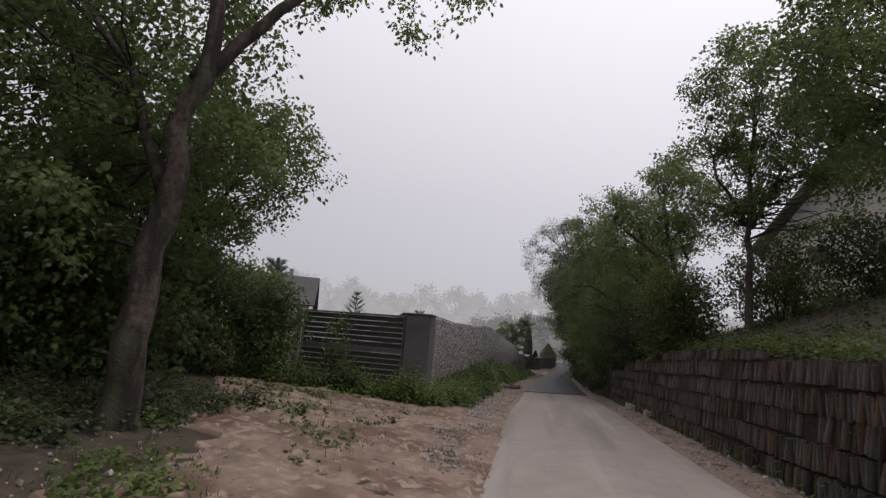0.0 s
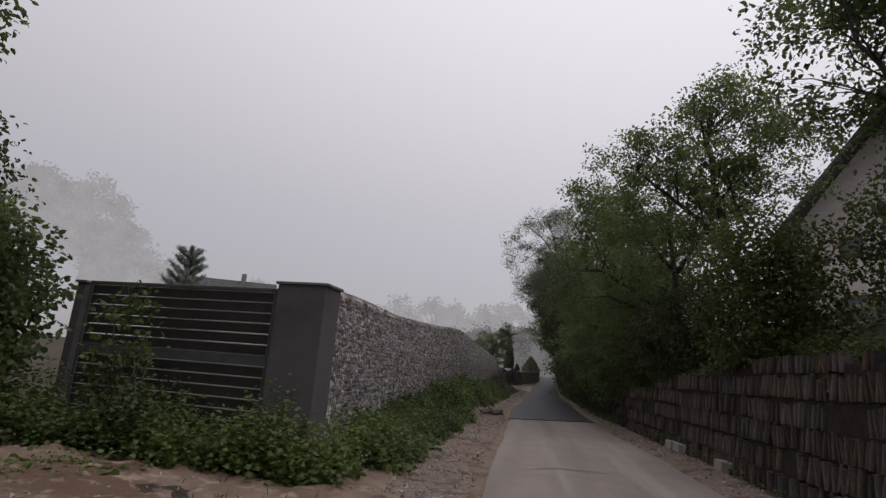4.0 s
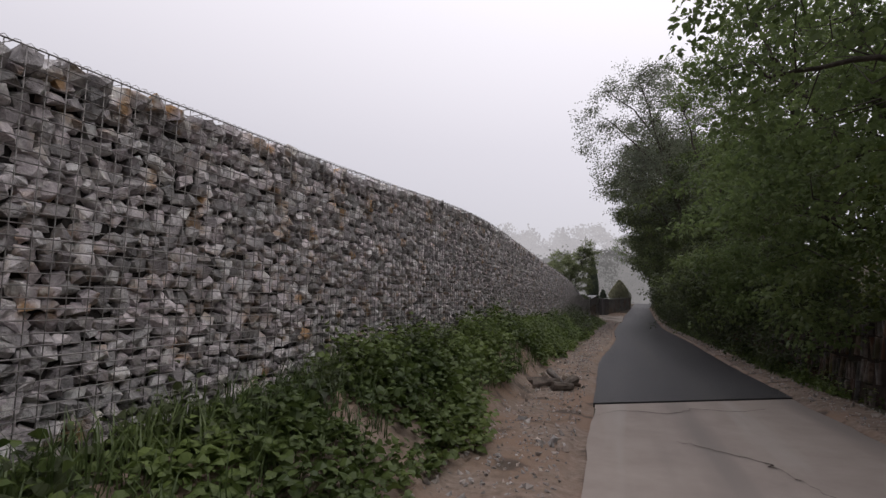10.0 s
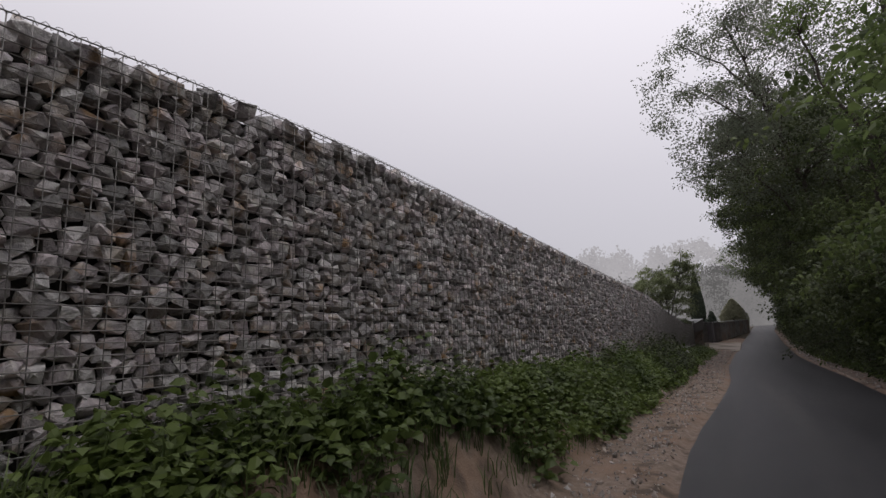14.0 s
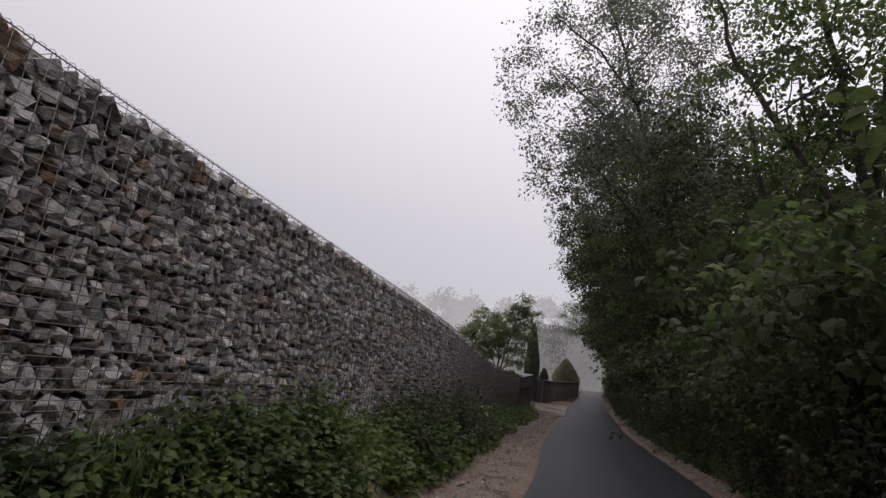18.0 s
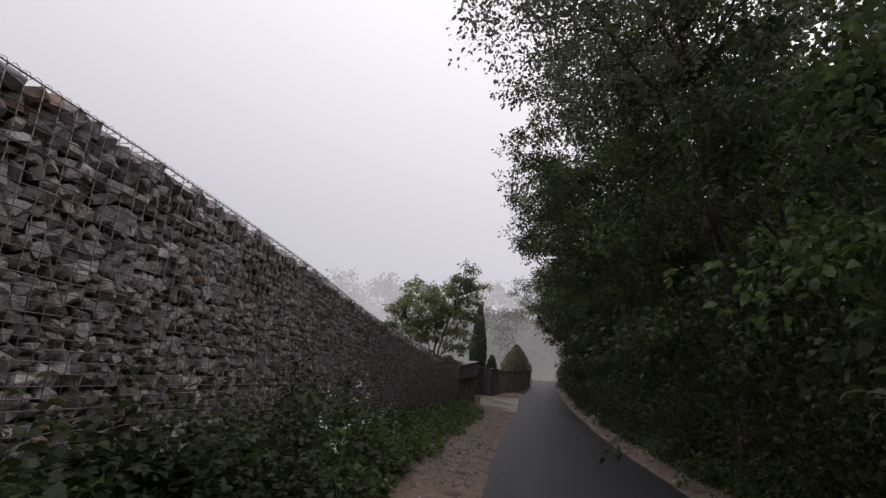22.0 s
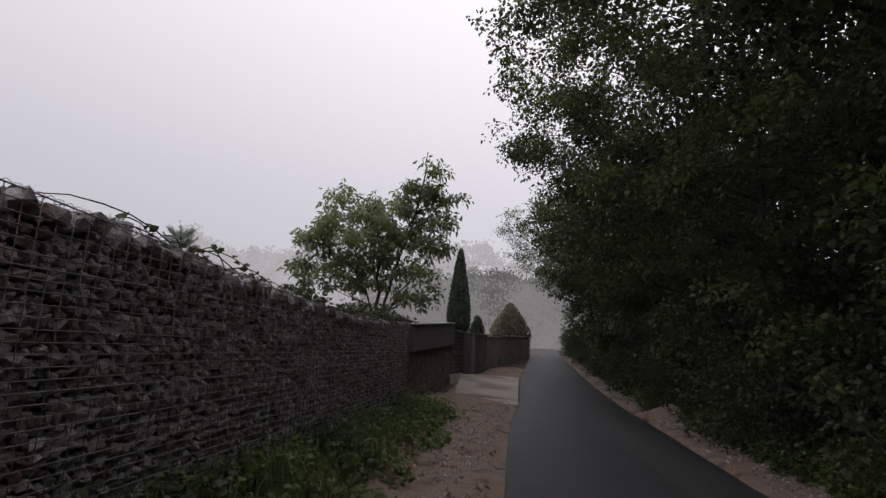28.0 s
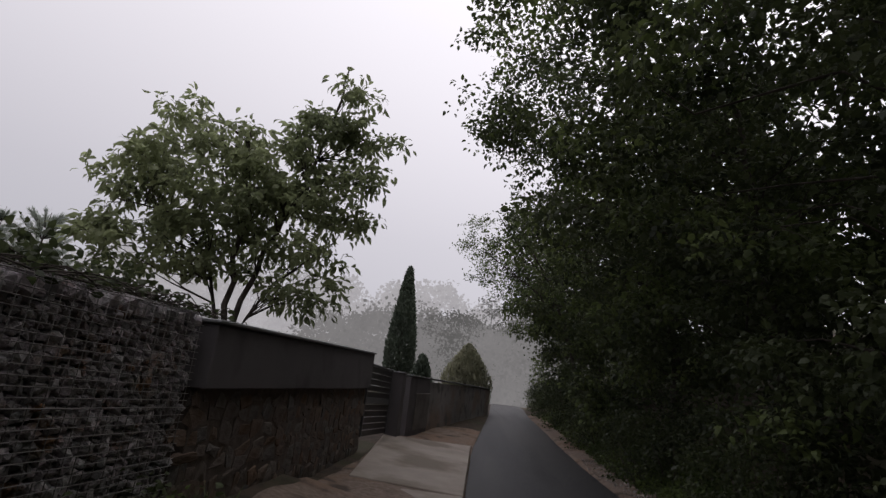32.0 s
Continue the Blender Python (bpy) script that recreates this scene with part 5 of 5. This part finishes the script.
# dense wood along the asphalt
SIDES = ((24.4, 0.5), (27.4, 0.52), (30.6, 0.25), (34.0, 0.25), (37.6, 0.66), (41.2, 0.78), (45.2, 0.95), (49.0, 1.0), (53.0, 1.0), (57.2, 0.92), (61.6, 1.0), (66.4, 0.8), (71.5, 0.85), (77.5, 0.9))
for k, (y, h) in enumerate(SIDES):
    near, tall = y < 54, y > 44
    x = float(ROAD_R(y)) + (2.7 if y > 64 else 2.3 if tall else 1.75)
    b = bank(x, y)
    side = [((1.6, 0, 5.0 * h), (2.0, 2.4, 3.8 * h), int(16 * h))] if tall else []
    if tall and near:
        side.append(((-2.1, 0, 9.3 * h), (2.2, 2.5, 2.1), 42))
    if 55 < y < 63:
        side.append(((-3.9, 0, 9.0), (1.7, 2.2, 2.0), 30))
    tree("wood_tree", b, [(0.1, 0, 1.6), (-0.1, 0.2, 3.4), (-0.3, 0.1, 6.0 * h), (-0.5, 0.2, 9.6 * h)],
         [((-0.45, 0, 1.5 + 0.4 * h if h > 0.3 else 0.9), (1.75 if h > 0.3 else 1.4, 2.3, 2.2 if h > 0.3 else 1.2), 62), ((-1.2 if tall else -0.85, 0, 4.7 * h), (2.75 if tall else 1.75, 2.5, 2.7 * h), int((60 if y == 53 else 96 if tall else 62) * h)), ((-1.7 if tall else -0.7 if y > 36 else -0.1, 0.1, 7.6 * h), (3.2 if tall else 1.9, 2.7, 2.7 * h), int((78 if tall else 42) * h)), *side],
         M_LEAF if y < 28 else M_LEAF_DARK, 120 + k, "dense dark broadleaf tree crowding the edge of the lane", group="roadside wood", radius=0.13 if h > 0.3 else 0.05, per=13 if near else 7, bunch=0.2 if near else 0.28, leaf=0.098 if near else 0.14, wide=0.3, twigs=0.28, size=0.86, each=10, inner=4 if tall else 2.5, sprays=M_LEAF_LIT, clump=1.6, inner_to=9.0 if y > 36 else 3.6, flat=0.3, up=1.25, droop=0.45)
    shrub("wood_bush", (float(ROAD_R(y)) + 1.3, y + 1.6, float(ROAD_Z(y)) + 0.1), [((0, 0, 0.7), (0.75, 1.9, 1.1), 360)], M_LEAF_DARK, 150 + k, "dense low bush under the roadside trees", leaf=0.078, wide=0.28, group="roadside bushes")
for k, y in enumerate((44.5, 48.5, 53.5, 58.5, 65, 70)):
    x = float(ROAD_R(y)) + 5.6
    tree("wood_tree", bank(x, y), [(0.1, 0, 3), (0, 0.2, 6), (-0.2, 0.1, 10)], [((0, 0, 2.6), (2.2, 3.0, 3.0), 105), ((-0.2, 0, 6.0), (2.2, 2.8, 2.6), 60), ((-0.6, 0, 8.8), (2.4, 2.8, 2.2), 10 if y < 46 else 24 if 56 < y < 60 else 12)],
         M_LEAF_DARK, 240 + k, "dark broadleaf tree deeper in the roadside wood", group="roadside wood", radius=0.14, per=7, bunch=0.34, leaf=0.23, wide=0.34, twigs=0.12, size=0.9)
# taller, thinner tree with fine grey leaves reaching over the wood
tree("willow_tree", bank(11.6, 41.2), [(-0.2, 0, 3), (-0.6, 0.1, 6), (-1.5, 0.0, 9), (-2.4, -0.2, 12.0)],
     [((-2.5, -0.2, 9.6), (2.5, 2.2, 2.9), 150), ((-2.3, -0.1, 7.0), (1.9, 1.9, 1.4), 50), ((-0.8, 0.2, 10.6), (2.2, 2.4, 2.6), 110), ((-1.0, 0, 7.4), (2.0, 2.3, 2.2), 70)], M_LEAF_PALE, 170, "tall thin-leaved grey-green tree above the wood", radius=0.1, per=11, bunch=0.3, leaf=0.085, twigs=0.6, size=0.7,
     forks=[(1, [(-1.6, 0.3, 8.0), (-3.4, 0.5, 10)], 0.06), (1, [(0.4, 0.3, 8.0), (0.3, 0.3, 10.5)], 0.06), (0, [(-1.4, -0.3, 5.4), (-3.0, -0.5, 7.2)], 0.05), (2, [(-2.6, -0.2, 10.4), (-4.0, -0.3, 11.4)], 0.045)])
# open-crowned trees on the bank, limbs showing against the sky
for k, (x, y, h, fill_) in enumerate(((11.9, 35.6, 1.0, 0.55), (11.7, 31.6, 0.9, 0.5), (9.7, 25.8, 0.78, 0.62))):
    tree("open_tree", bank(x, y), [(0.1, 0, 1.6), (0.0, 0.1, 3.4 * h), (-0.3, 0.2, 5.6 * h), (-0.7, 0.2, 9.0 * h)],
         [((-0.9, 0.1, 5.4 * h), (1.9, 2.1, 1.3 * h), int(46 * fill_)), ((-0.6, 0.2, 7.4 * h), (2.2, 2.4, 1.8 * h), int(84 * fill_)), ((0.9, 0.3, 6.2 * h), (1.9, 2.2, 2.2 * h), int(70 * fill_)), ((-0.2, 0.2, 9.2 * h), (1.9, 2.1, 1.5 * h), int(50 * fill_))],
         M_LEAF, 175 + k, "open-crowned tree with dark crooked limbs on the bank", group="open bank trees", radius=0.12, per=10, bunch=0.22, leaf=0.092, twigs=0.7, size=0.66, each=8, clump=0.8, flat=0.35, up=1.1,
         forks=[(0, [(-0.9, 0.1, 3.8 * h), (-2.0, 0.2, 5.8 * h), (-2.4, 0.2, 7.4 * h)], 0.07), (0, [(0.8, 0.2, 3.6 * h), (1.6, 0.4, 6.0 * h), (2.0, 0.4, 8.2 * h)], 0.075), (1, [(0.5, 0.1, 6.4 * h), (0.9, 0.2, 8.8 * h)], 0.05)])

# ---- garden behind the walls ----
tree("cherry_tree", (8.4, 57.6, 0.55), [(-0.02, 0, 1.0), (-0.1, 0, 2.4), (-0.15, 0.05, 3.4), (-0.3, 0.1, 4.6)],
     [((-0.8, 0.1, 3.5), (1.05, 1.1, 0.9), 50), ((-0.9, 0.1, 4.3), (0.65, 0.8, 0.45), 15), ((-1.45, 0.1, 3.2), (0.7, 0.8, 0.75), 24), ((-2.0, 0.1, 2.8), (0.35, 0.4, 0.3), 5), ((-1.3, 0.1, 2.4), (0.8, 0.8, 0.4), 15),
      ((0.2, 0.1, 3.9), (0.6, 0.8, 0.5), 16), ((0.1, 0.1, 4.4), (0.6, 0.7, 0.4), 13), ((0.5, 0.1, 3.2), (0.8, 0.9, 0.7), 25), ((0.9, 0.2, 4.5), (0.45, 0.6, 0.6), 15), ((1.0, 0.2, 5.3), (0.32, 0.5, 0.5), 11), ((1.6, 0.2, 4.5), (0.35, 0.4, 0.6), 11), ((1.2, 0.2, 3.5), (0.5, 0.7, 0.8), 17),
      ((0.8, 0.1, 2.3), (0.7, 0.8, 0.55), 17), ((-0.4, 0.1, 2.6), (0.8, 0.8, 0.5), 14)],
     M_LEAF_MISTY, 180, "cherry-like tree with long drooping leaves behind the wall", radius=0.062, per=6, bunch=0.16, leaf=0.15, wide=0.2, twigs=0.9, droop=0.7, size=0.36,
     forks=[(0, [(0.3, 0.05, 2.6), (0.7, 0.1, 3.8), (1.0, 0.1, 5.4), (1.05, 0.1, 6.0)], 0.045), (0, [(-0.5, 0.1, 2.4), (-1.2, 0.15, 3.0), (-2.0, 0.2, 3.1)], 0.03), (0, [(0.5, 0.1, 2.1), (1.3, 0.1, 2.9)], 0.028)])


def conifer(name, base, high, wide_, seed, label, dense=420, mat=None, loose=0.0):
    """Column of upright sprays round a short trunk."""
    rng = np.random.default_rng(seed)
    root = thing(name, base, label, "tree")
    tubes = Tubes()
    tubes.add([(0, 0, -0.2), (0, 0, high * 0.5), (0, 0, high * 0.95)], [0.09, 0.06, 0.01], 6)
    part("trunk", tubes.mesh("trunk", M_BARK_DARK), root)
    z = rng.uniform(0, 1, dense * 14) ** 0.85
    r = wide_ * np.minimum(1, (1 - z) * 1.9) ** 0.75 * rng.uniform(0.75 - loose, 1.03 + loose, len(z)) * np.minimum(1, 0.6 + z * 3)
    a = rng.uniform(0, 6.283, len(z))
    pos = np.stack([np.cos(a) * r, np.sin(a) * r, z * high], 1)
    ahead = np.stack([np.cos(a) * 0.35, np.sin(a) * 0.35, np.ones_like(a)], 1) + rng.normal(size=(len(a), 3)) * 0.25
    v, f = leaf_arrays(pos, ahead, (0.16 + 0.2 * loose) * rng.uniform(0.6, 1.2, len(z)), 0.18, rng)
    part("foliage", tri_mesh("foliage", v, f, mat or M_CONIFER), root)


def pine(name, base, high, spread_, seed, label):
    """Whorls of up-swept limbs with needle sprays."""
    rng = np.random.default_rng(seed)
    root = thing(name, base, label, "tree")
    tubes = Tubes()
    tubes.add([(0, 0, -0.2), (0, 0, high * 0.6), (0.05, 0, high)], [0.11, 0.06, 0.012], 6)
    P, A = [], []
    for z in np.arange(high * 0.15, high * 0.97, high * 0.075):
        reach = spread_ * (1 - z / high) ** 0.8 + 0.25
        for k in range(15):
            a = rng.uniform(0, 6.283)
            d = np.array([math.cos(a), math.sin(a), 0.35 + 0.5 * z / high])
            L_ = reach * rng.uniform(0.7, 1.15)
            tubes.add([(0, 0, z), d * L_ * 0.6 * [1, 1, 0.6] + [0, 0, z], d * L_ + [0, 0, z]], [0.022, 0.014, 0.005], 4)
            for s in np.linspace(0.3, 1.0, 9):
                for _ in range(15):
                    P.append(d * L_ * s * [1, 1, 0.6 + 0.4 * s] + [0, 0, z] + rng.normal(size=3) * 0.03)
                    A.append(d + rng.normal(size=3) * 0.5 + [0, 0, 0.3])
    part("trunk", tubes.mesh("trunk", M_BARK_DARK), root)
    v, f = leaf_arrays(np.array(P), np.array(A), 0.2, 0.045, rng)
    part("needles", tri_mesh("needles", v, f, M_NEEDLE_MISTY), root)


conifer("cypress_tree", (11.95, 69.2, 0.6), 5.35, 0.52, 190, "slim dark columnar cypress behind the far gate", 900)
conifer("young_spruce", (12.6, 67.5, 0.6), 1.95, 0.36, 191, "small slim spruce beside the cypress", 160, None, 0.25)
conifer("thuja_bush", (15.35, 73.0, 0.9), 2.8, 0.92, 192, "broad brownish-green thuja bush behind the far wall", 500, M_THUJA, 0.22)
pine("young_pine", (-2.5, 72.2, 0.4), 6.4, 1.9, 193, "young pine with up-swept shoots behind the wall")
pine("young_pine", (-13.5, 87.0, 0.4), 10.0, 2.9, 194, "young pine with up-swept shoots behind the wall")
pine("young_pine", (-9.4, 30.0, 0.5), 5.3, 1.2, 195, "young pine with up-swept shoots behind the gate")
shrub("garden_bush", (5.6, 58.5, 0.4), [((0, 0, 0.9), (0.9, 0.9, 0.8), 140)], M_LEAF_MISTY, 196, "leafy garden bush behind the gabion wall", leaf=0.11)
shrub("garden_bush", (1.6, 62.5, 0.4), [((0, 0, 1.2), (1.8, 1.6, 1.2), 300)], M_LEAF_MISTY, 197, "leafy garden bush behind the gabion wall", leaf=0.11)
tree("bare_tree", bank(18.2, 67.0), [(-0.6, 0, 2.5), (-1.4, 0, 4.6), (-2.4, 0.1, 6.0)], [((-3.0, 0, 5.6), (1.7, 1.4, 1.5), 52), ((-2.0, 0, 4.4), (1.2, 1.2, 1.0), 18)], M_LEAF, 200, "thin tree with sparse small leaves leaning over the lane", radius=0.08, per=7, bunch=0.2, leaf=0.075, twigs=1.0, size=0.5, forks=[(0, [(-1.8, 0.1, 4.2), (-3.4, 0.2, 5.2)], 0.045), (1, [(-2.6, -0.1, 5.6), (-3.6, -0.2, 6.8)], 0.04)])

for k, (y, back, r) in enumerate(((51.4, 0.3, 0.4), (52.6, 0.32, 0.5), (53.4, 0.4, 0.42), (49.6, 0.3, 0.3))):
    shrub("creeper", (float(WALL_X(y)) - back, y, float(WALL_T(y)) - 0.06), [((0, 0, 0.12), (0.22, r, 0.2), 60)], M_LEAF_DARK, 205 + k, "dark creeper spilling over the top of the gabion wall", per=9, bunch=0.14, leaf=0.06, stems=6, group="creepers on the wall")

# ---- houses ----
def house(where, turn, wide, deep, eave, ridge, label, windows, balcony=False, stack=0.42, over=0.6):
    root = thing("house", where, label, "house")
    root.rotation_euler = (0, 0, turn)
    bm = bmesh.new()
    vs = [bm.verts.new(p) for y in (0, deep) for p in ((0, y, -2), (wide, y, -2), (wide, y, eave), (wide / 2, y, ridge), (0, y, eave))]
    bm.faces.new(vs[:5])
    bm.faces.new(vs[5:][::-1])
    for k in range(5):
        j = (k + 1) % 5
        bm.faces.new((vs[k], vs[k + 5], vs[j + 5], vs[j]))
    bmesh.ops.recalc_face_normals(bm, faces=bm.faces)
    part("wall", bm_mesh("wall", bm, M_WALL_WHITE), root, "white plaster")
    slope = math.hypot(wide / 2, ridge - eave)
    ang = math.atan2(ridge - eave, wide / 2)
    for s in (0, 1):
        m = Matrix.Translation((0 if s == 0 else wide, 0, eave)) @ (Matrix.Rotation(-ang, 4, "Y") if s == 0 else Matrix.Rotation(math.pi, 4, "Z") @ Matrix.Rotation(-ang, 4, "Y"))
        lo, hi = (-0.7, -over, 0.03), (slope + 0.02, deep + 0.6, 0.22)
        if s:
            lo, hi = (-0.7, -deep - 0.6, 0.03), (slope + 0.02, over, 0.22)
        part("roof", box_mesh("roof", lo, hi, M_ROOF, m, 0.03), root, "dark grey tiled roof")
    part("chimney", box_mesh("chimney", (wide * stack, deep * 0.3, eave + 0.5), (wide * stack + 0.45, deep * 0.3 + 0.45, ridge + (0.9 if stack < 0.6 else -0.1)), M_CAP, bevel=0.02), root)
    for x, z, w, h in windows:
        win = part("window", box_mesh("window", (x, -0.06, z), (x + w, 0.02, z + h), M_WOOD, bevel=0.01), root, "brown wooden frame")
        part("pane", box_mesh("pane", (x + 0.07, -0.075, z + 0.07), (x + w - 0.07, -0.05, z + h - 0.07), M_GLASS), win)
    if balcony:
        part("balcony_floor", box_mesh("balcony_floor", (0.2, -1.1, 1.7), (1.9, 0, 1.85), M_WALL_WHITE, bevel=0.01), root)
        for k in range(10):
            part("balcony_board", box_mesh("balcony_board", (0.25 + k * 0.16, -1.1, 1.9), (0.37 + k * 0.16, -1.06, 2.75), M_WOOD), root)
        part("balcony_rail", box_mesh("balcony_rail", (0.2, -1.13, 2.76), (1.9, -1.03, 2.84), M_WOOD, bevel=0.01), root)
    return root


house((22.8, 36.6, 6.3), radians(-42), 11.0, 10, 4.2, 11.3, "pale plastered house with a steep dark roof high on the bank", [(2.6, 2.9, 1.1, 1.3), (6.2, 2.9, 1.1, 1.3), (2.6, -0.4, 1.2, 1.2)], True, over=2.2)
house((-14.5, 60, 3.2), radians(100), 8.0, 8.5, 2.4, 5.6, "grey house with a hipped roof beyond the gate", [(2.0, 0.6, 1.1, 1.2), (5, 0.6, 1.1, 1.2)])

house((-7.2, 61.5, 0.4), radians(0), 7.0, 8, 2.6, 5.0, "pale house with a grey pitched roof behind the gabion wall", [(1.2, 0.8, 1.1, 1.2), (4.4, 0.8, 1.1, 1.2)], False, 0.8)

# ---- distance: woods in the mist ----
# a flat grey glow on the far trees puts the mist into their colour
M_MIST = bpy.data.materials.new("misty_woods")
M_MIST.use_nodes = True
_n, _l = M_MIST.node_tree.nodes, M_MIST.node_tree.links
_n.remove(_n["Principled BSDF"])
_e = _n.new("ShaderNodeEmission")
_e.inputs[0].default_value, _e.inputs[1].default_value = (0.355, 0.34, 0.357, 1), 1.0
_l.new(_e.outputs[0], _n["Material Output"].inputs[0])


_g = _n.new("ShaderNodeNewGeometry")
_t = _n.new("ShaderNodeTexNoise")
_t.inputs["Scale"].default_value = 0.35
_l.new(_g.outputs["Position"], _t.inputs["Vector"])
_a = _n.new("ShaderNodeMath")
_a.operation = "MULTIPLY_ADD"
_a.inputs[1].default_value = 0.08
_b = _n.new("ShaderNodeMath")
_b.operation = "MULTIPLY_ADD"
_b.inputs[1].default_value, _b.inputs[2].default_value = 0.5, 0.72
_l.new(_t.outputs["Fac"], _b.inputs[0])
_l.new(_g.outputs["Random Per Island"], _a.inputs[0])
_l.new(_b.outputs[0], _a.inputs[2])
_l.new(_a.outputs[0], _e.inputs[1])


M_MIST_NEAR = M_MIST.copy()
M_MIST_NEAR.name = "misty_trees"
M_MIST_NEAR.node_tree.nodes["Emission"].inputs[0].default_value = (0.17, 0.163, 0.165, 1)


def far_woods(x0, x1, y, base, high, seed, mat, step, label, fine=8, leaf=0.5):
    """A row of distant trees with bare stems below and loose crowns above."""
    rng = np.random.default_rng(seed)
    vs, fs, o = [], [], 0
    tubes = Tubes()
    for x in np.arange(x0, x1, step):
        h = high * rng.uniform(0.65, 1.12)
        px, py = x + rng.normal() * step * 0.3, y + rng.normal() * 2.5
        z0 = base(px)
        tubes.add([(px, py, z0 - 1), (px + rng.normal() * 0.3, py, z0 + h * 0.5), (px + rng.normal() * 0.5, py, z0 + h * 0.9)], [0.2, 0.14, 0.04], 5)
        _, ends = boughs(80, (px, py, z0 + h * 0.52), (h * 0.27, h * 0.27, h * 0.48), rng, 1.4, 6)
        n = len(ends.reshape(-1, 3)) * fine
        pos = np.repeat(ends.reshape(-1, 3), fine, axis=0) + rng.normal(size=(n, 3)) * 0.5
        v, f = leaf_arrays(pos, rng.normal(size=(n, 3)), leaf * rng.uniform(0.6, 1.3, n), 0.4, rng)
        vs.append(v)
        fs.append(f + o)
        o += len(v)
    ob = tagged(new("backdrop", tri_mesh("backdrop", np.concatenate(vs), np.concatenate(fs), mat)), label, "woods", kind="structure")
    part("stem", tubes.mesh("stem", mat), ob)


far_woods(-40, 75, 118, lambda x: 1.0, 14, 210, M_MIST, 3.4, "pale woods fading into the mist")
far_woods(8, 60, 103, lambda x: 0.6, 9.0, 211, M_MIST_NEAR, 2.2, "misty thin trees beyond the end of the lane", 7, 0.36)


def mist_tree(x, y, high, seed):
    """Slender forked tree far off in the mist, its stem showing between clumps."""
    rng = np.random.default_rng(seed)
    root = thing("misty_tree", (x, y, 0.8), "slender forked tree paled by the mist beyond the lane", "tree", "misty far trees")
    tubes = Tubes()
    P = []
    for _ in range(3):
        lean, veer = rng.normal() * 0.13, rng.normal() * 0.1
        top = high * rng.uniform(0.75, 1.0)
        pts = [(lean * z + veer * math.sin(z * 0.7), 0.1 * rng.normal(), z) for z in np.linspace(-0.5, top, 7)]
        tubes.add(pts, np.linspace(0.17, 0.04, 7), 5)
        for p in pts[3:]:
            for _ in range(3):
                c = np.array(p) + rng.normal(size=3) * [1.1, 0.6, 0.6]
                tubes.add([p, (np.array(p) + c) / 2 + [0, 0, 0.15], c], [0.05, 0.035, 0.02], 4)
                P.append(c + rng.normal(size=(90, 3)) * [0.6, 0.4, 0.33])
    part("trunk", tubes.mesh("trunk", M_MIST_STEM), root)
    pos = np.concatenate(P)
    v, f = leaf_arrays(pos, rng.normal(size=pos.shape), 0.26 * rng.uniform(0.6, 1.2, len(pos)), 0.4, rng)
    part("crown", tri_mesh("crown", v, f, M_MIST_STEM), root)


# dimmer glow for stems and thicket, mist again painted as emission
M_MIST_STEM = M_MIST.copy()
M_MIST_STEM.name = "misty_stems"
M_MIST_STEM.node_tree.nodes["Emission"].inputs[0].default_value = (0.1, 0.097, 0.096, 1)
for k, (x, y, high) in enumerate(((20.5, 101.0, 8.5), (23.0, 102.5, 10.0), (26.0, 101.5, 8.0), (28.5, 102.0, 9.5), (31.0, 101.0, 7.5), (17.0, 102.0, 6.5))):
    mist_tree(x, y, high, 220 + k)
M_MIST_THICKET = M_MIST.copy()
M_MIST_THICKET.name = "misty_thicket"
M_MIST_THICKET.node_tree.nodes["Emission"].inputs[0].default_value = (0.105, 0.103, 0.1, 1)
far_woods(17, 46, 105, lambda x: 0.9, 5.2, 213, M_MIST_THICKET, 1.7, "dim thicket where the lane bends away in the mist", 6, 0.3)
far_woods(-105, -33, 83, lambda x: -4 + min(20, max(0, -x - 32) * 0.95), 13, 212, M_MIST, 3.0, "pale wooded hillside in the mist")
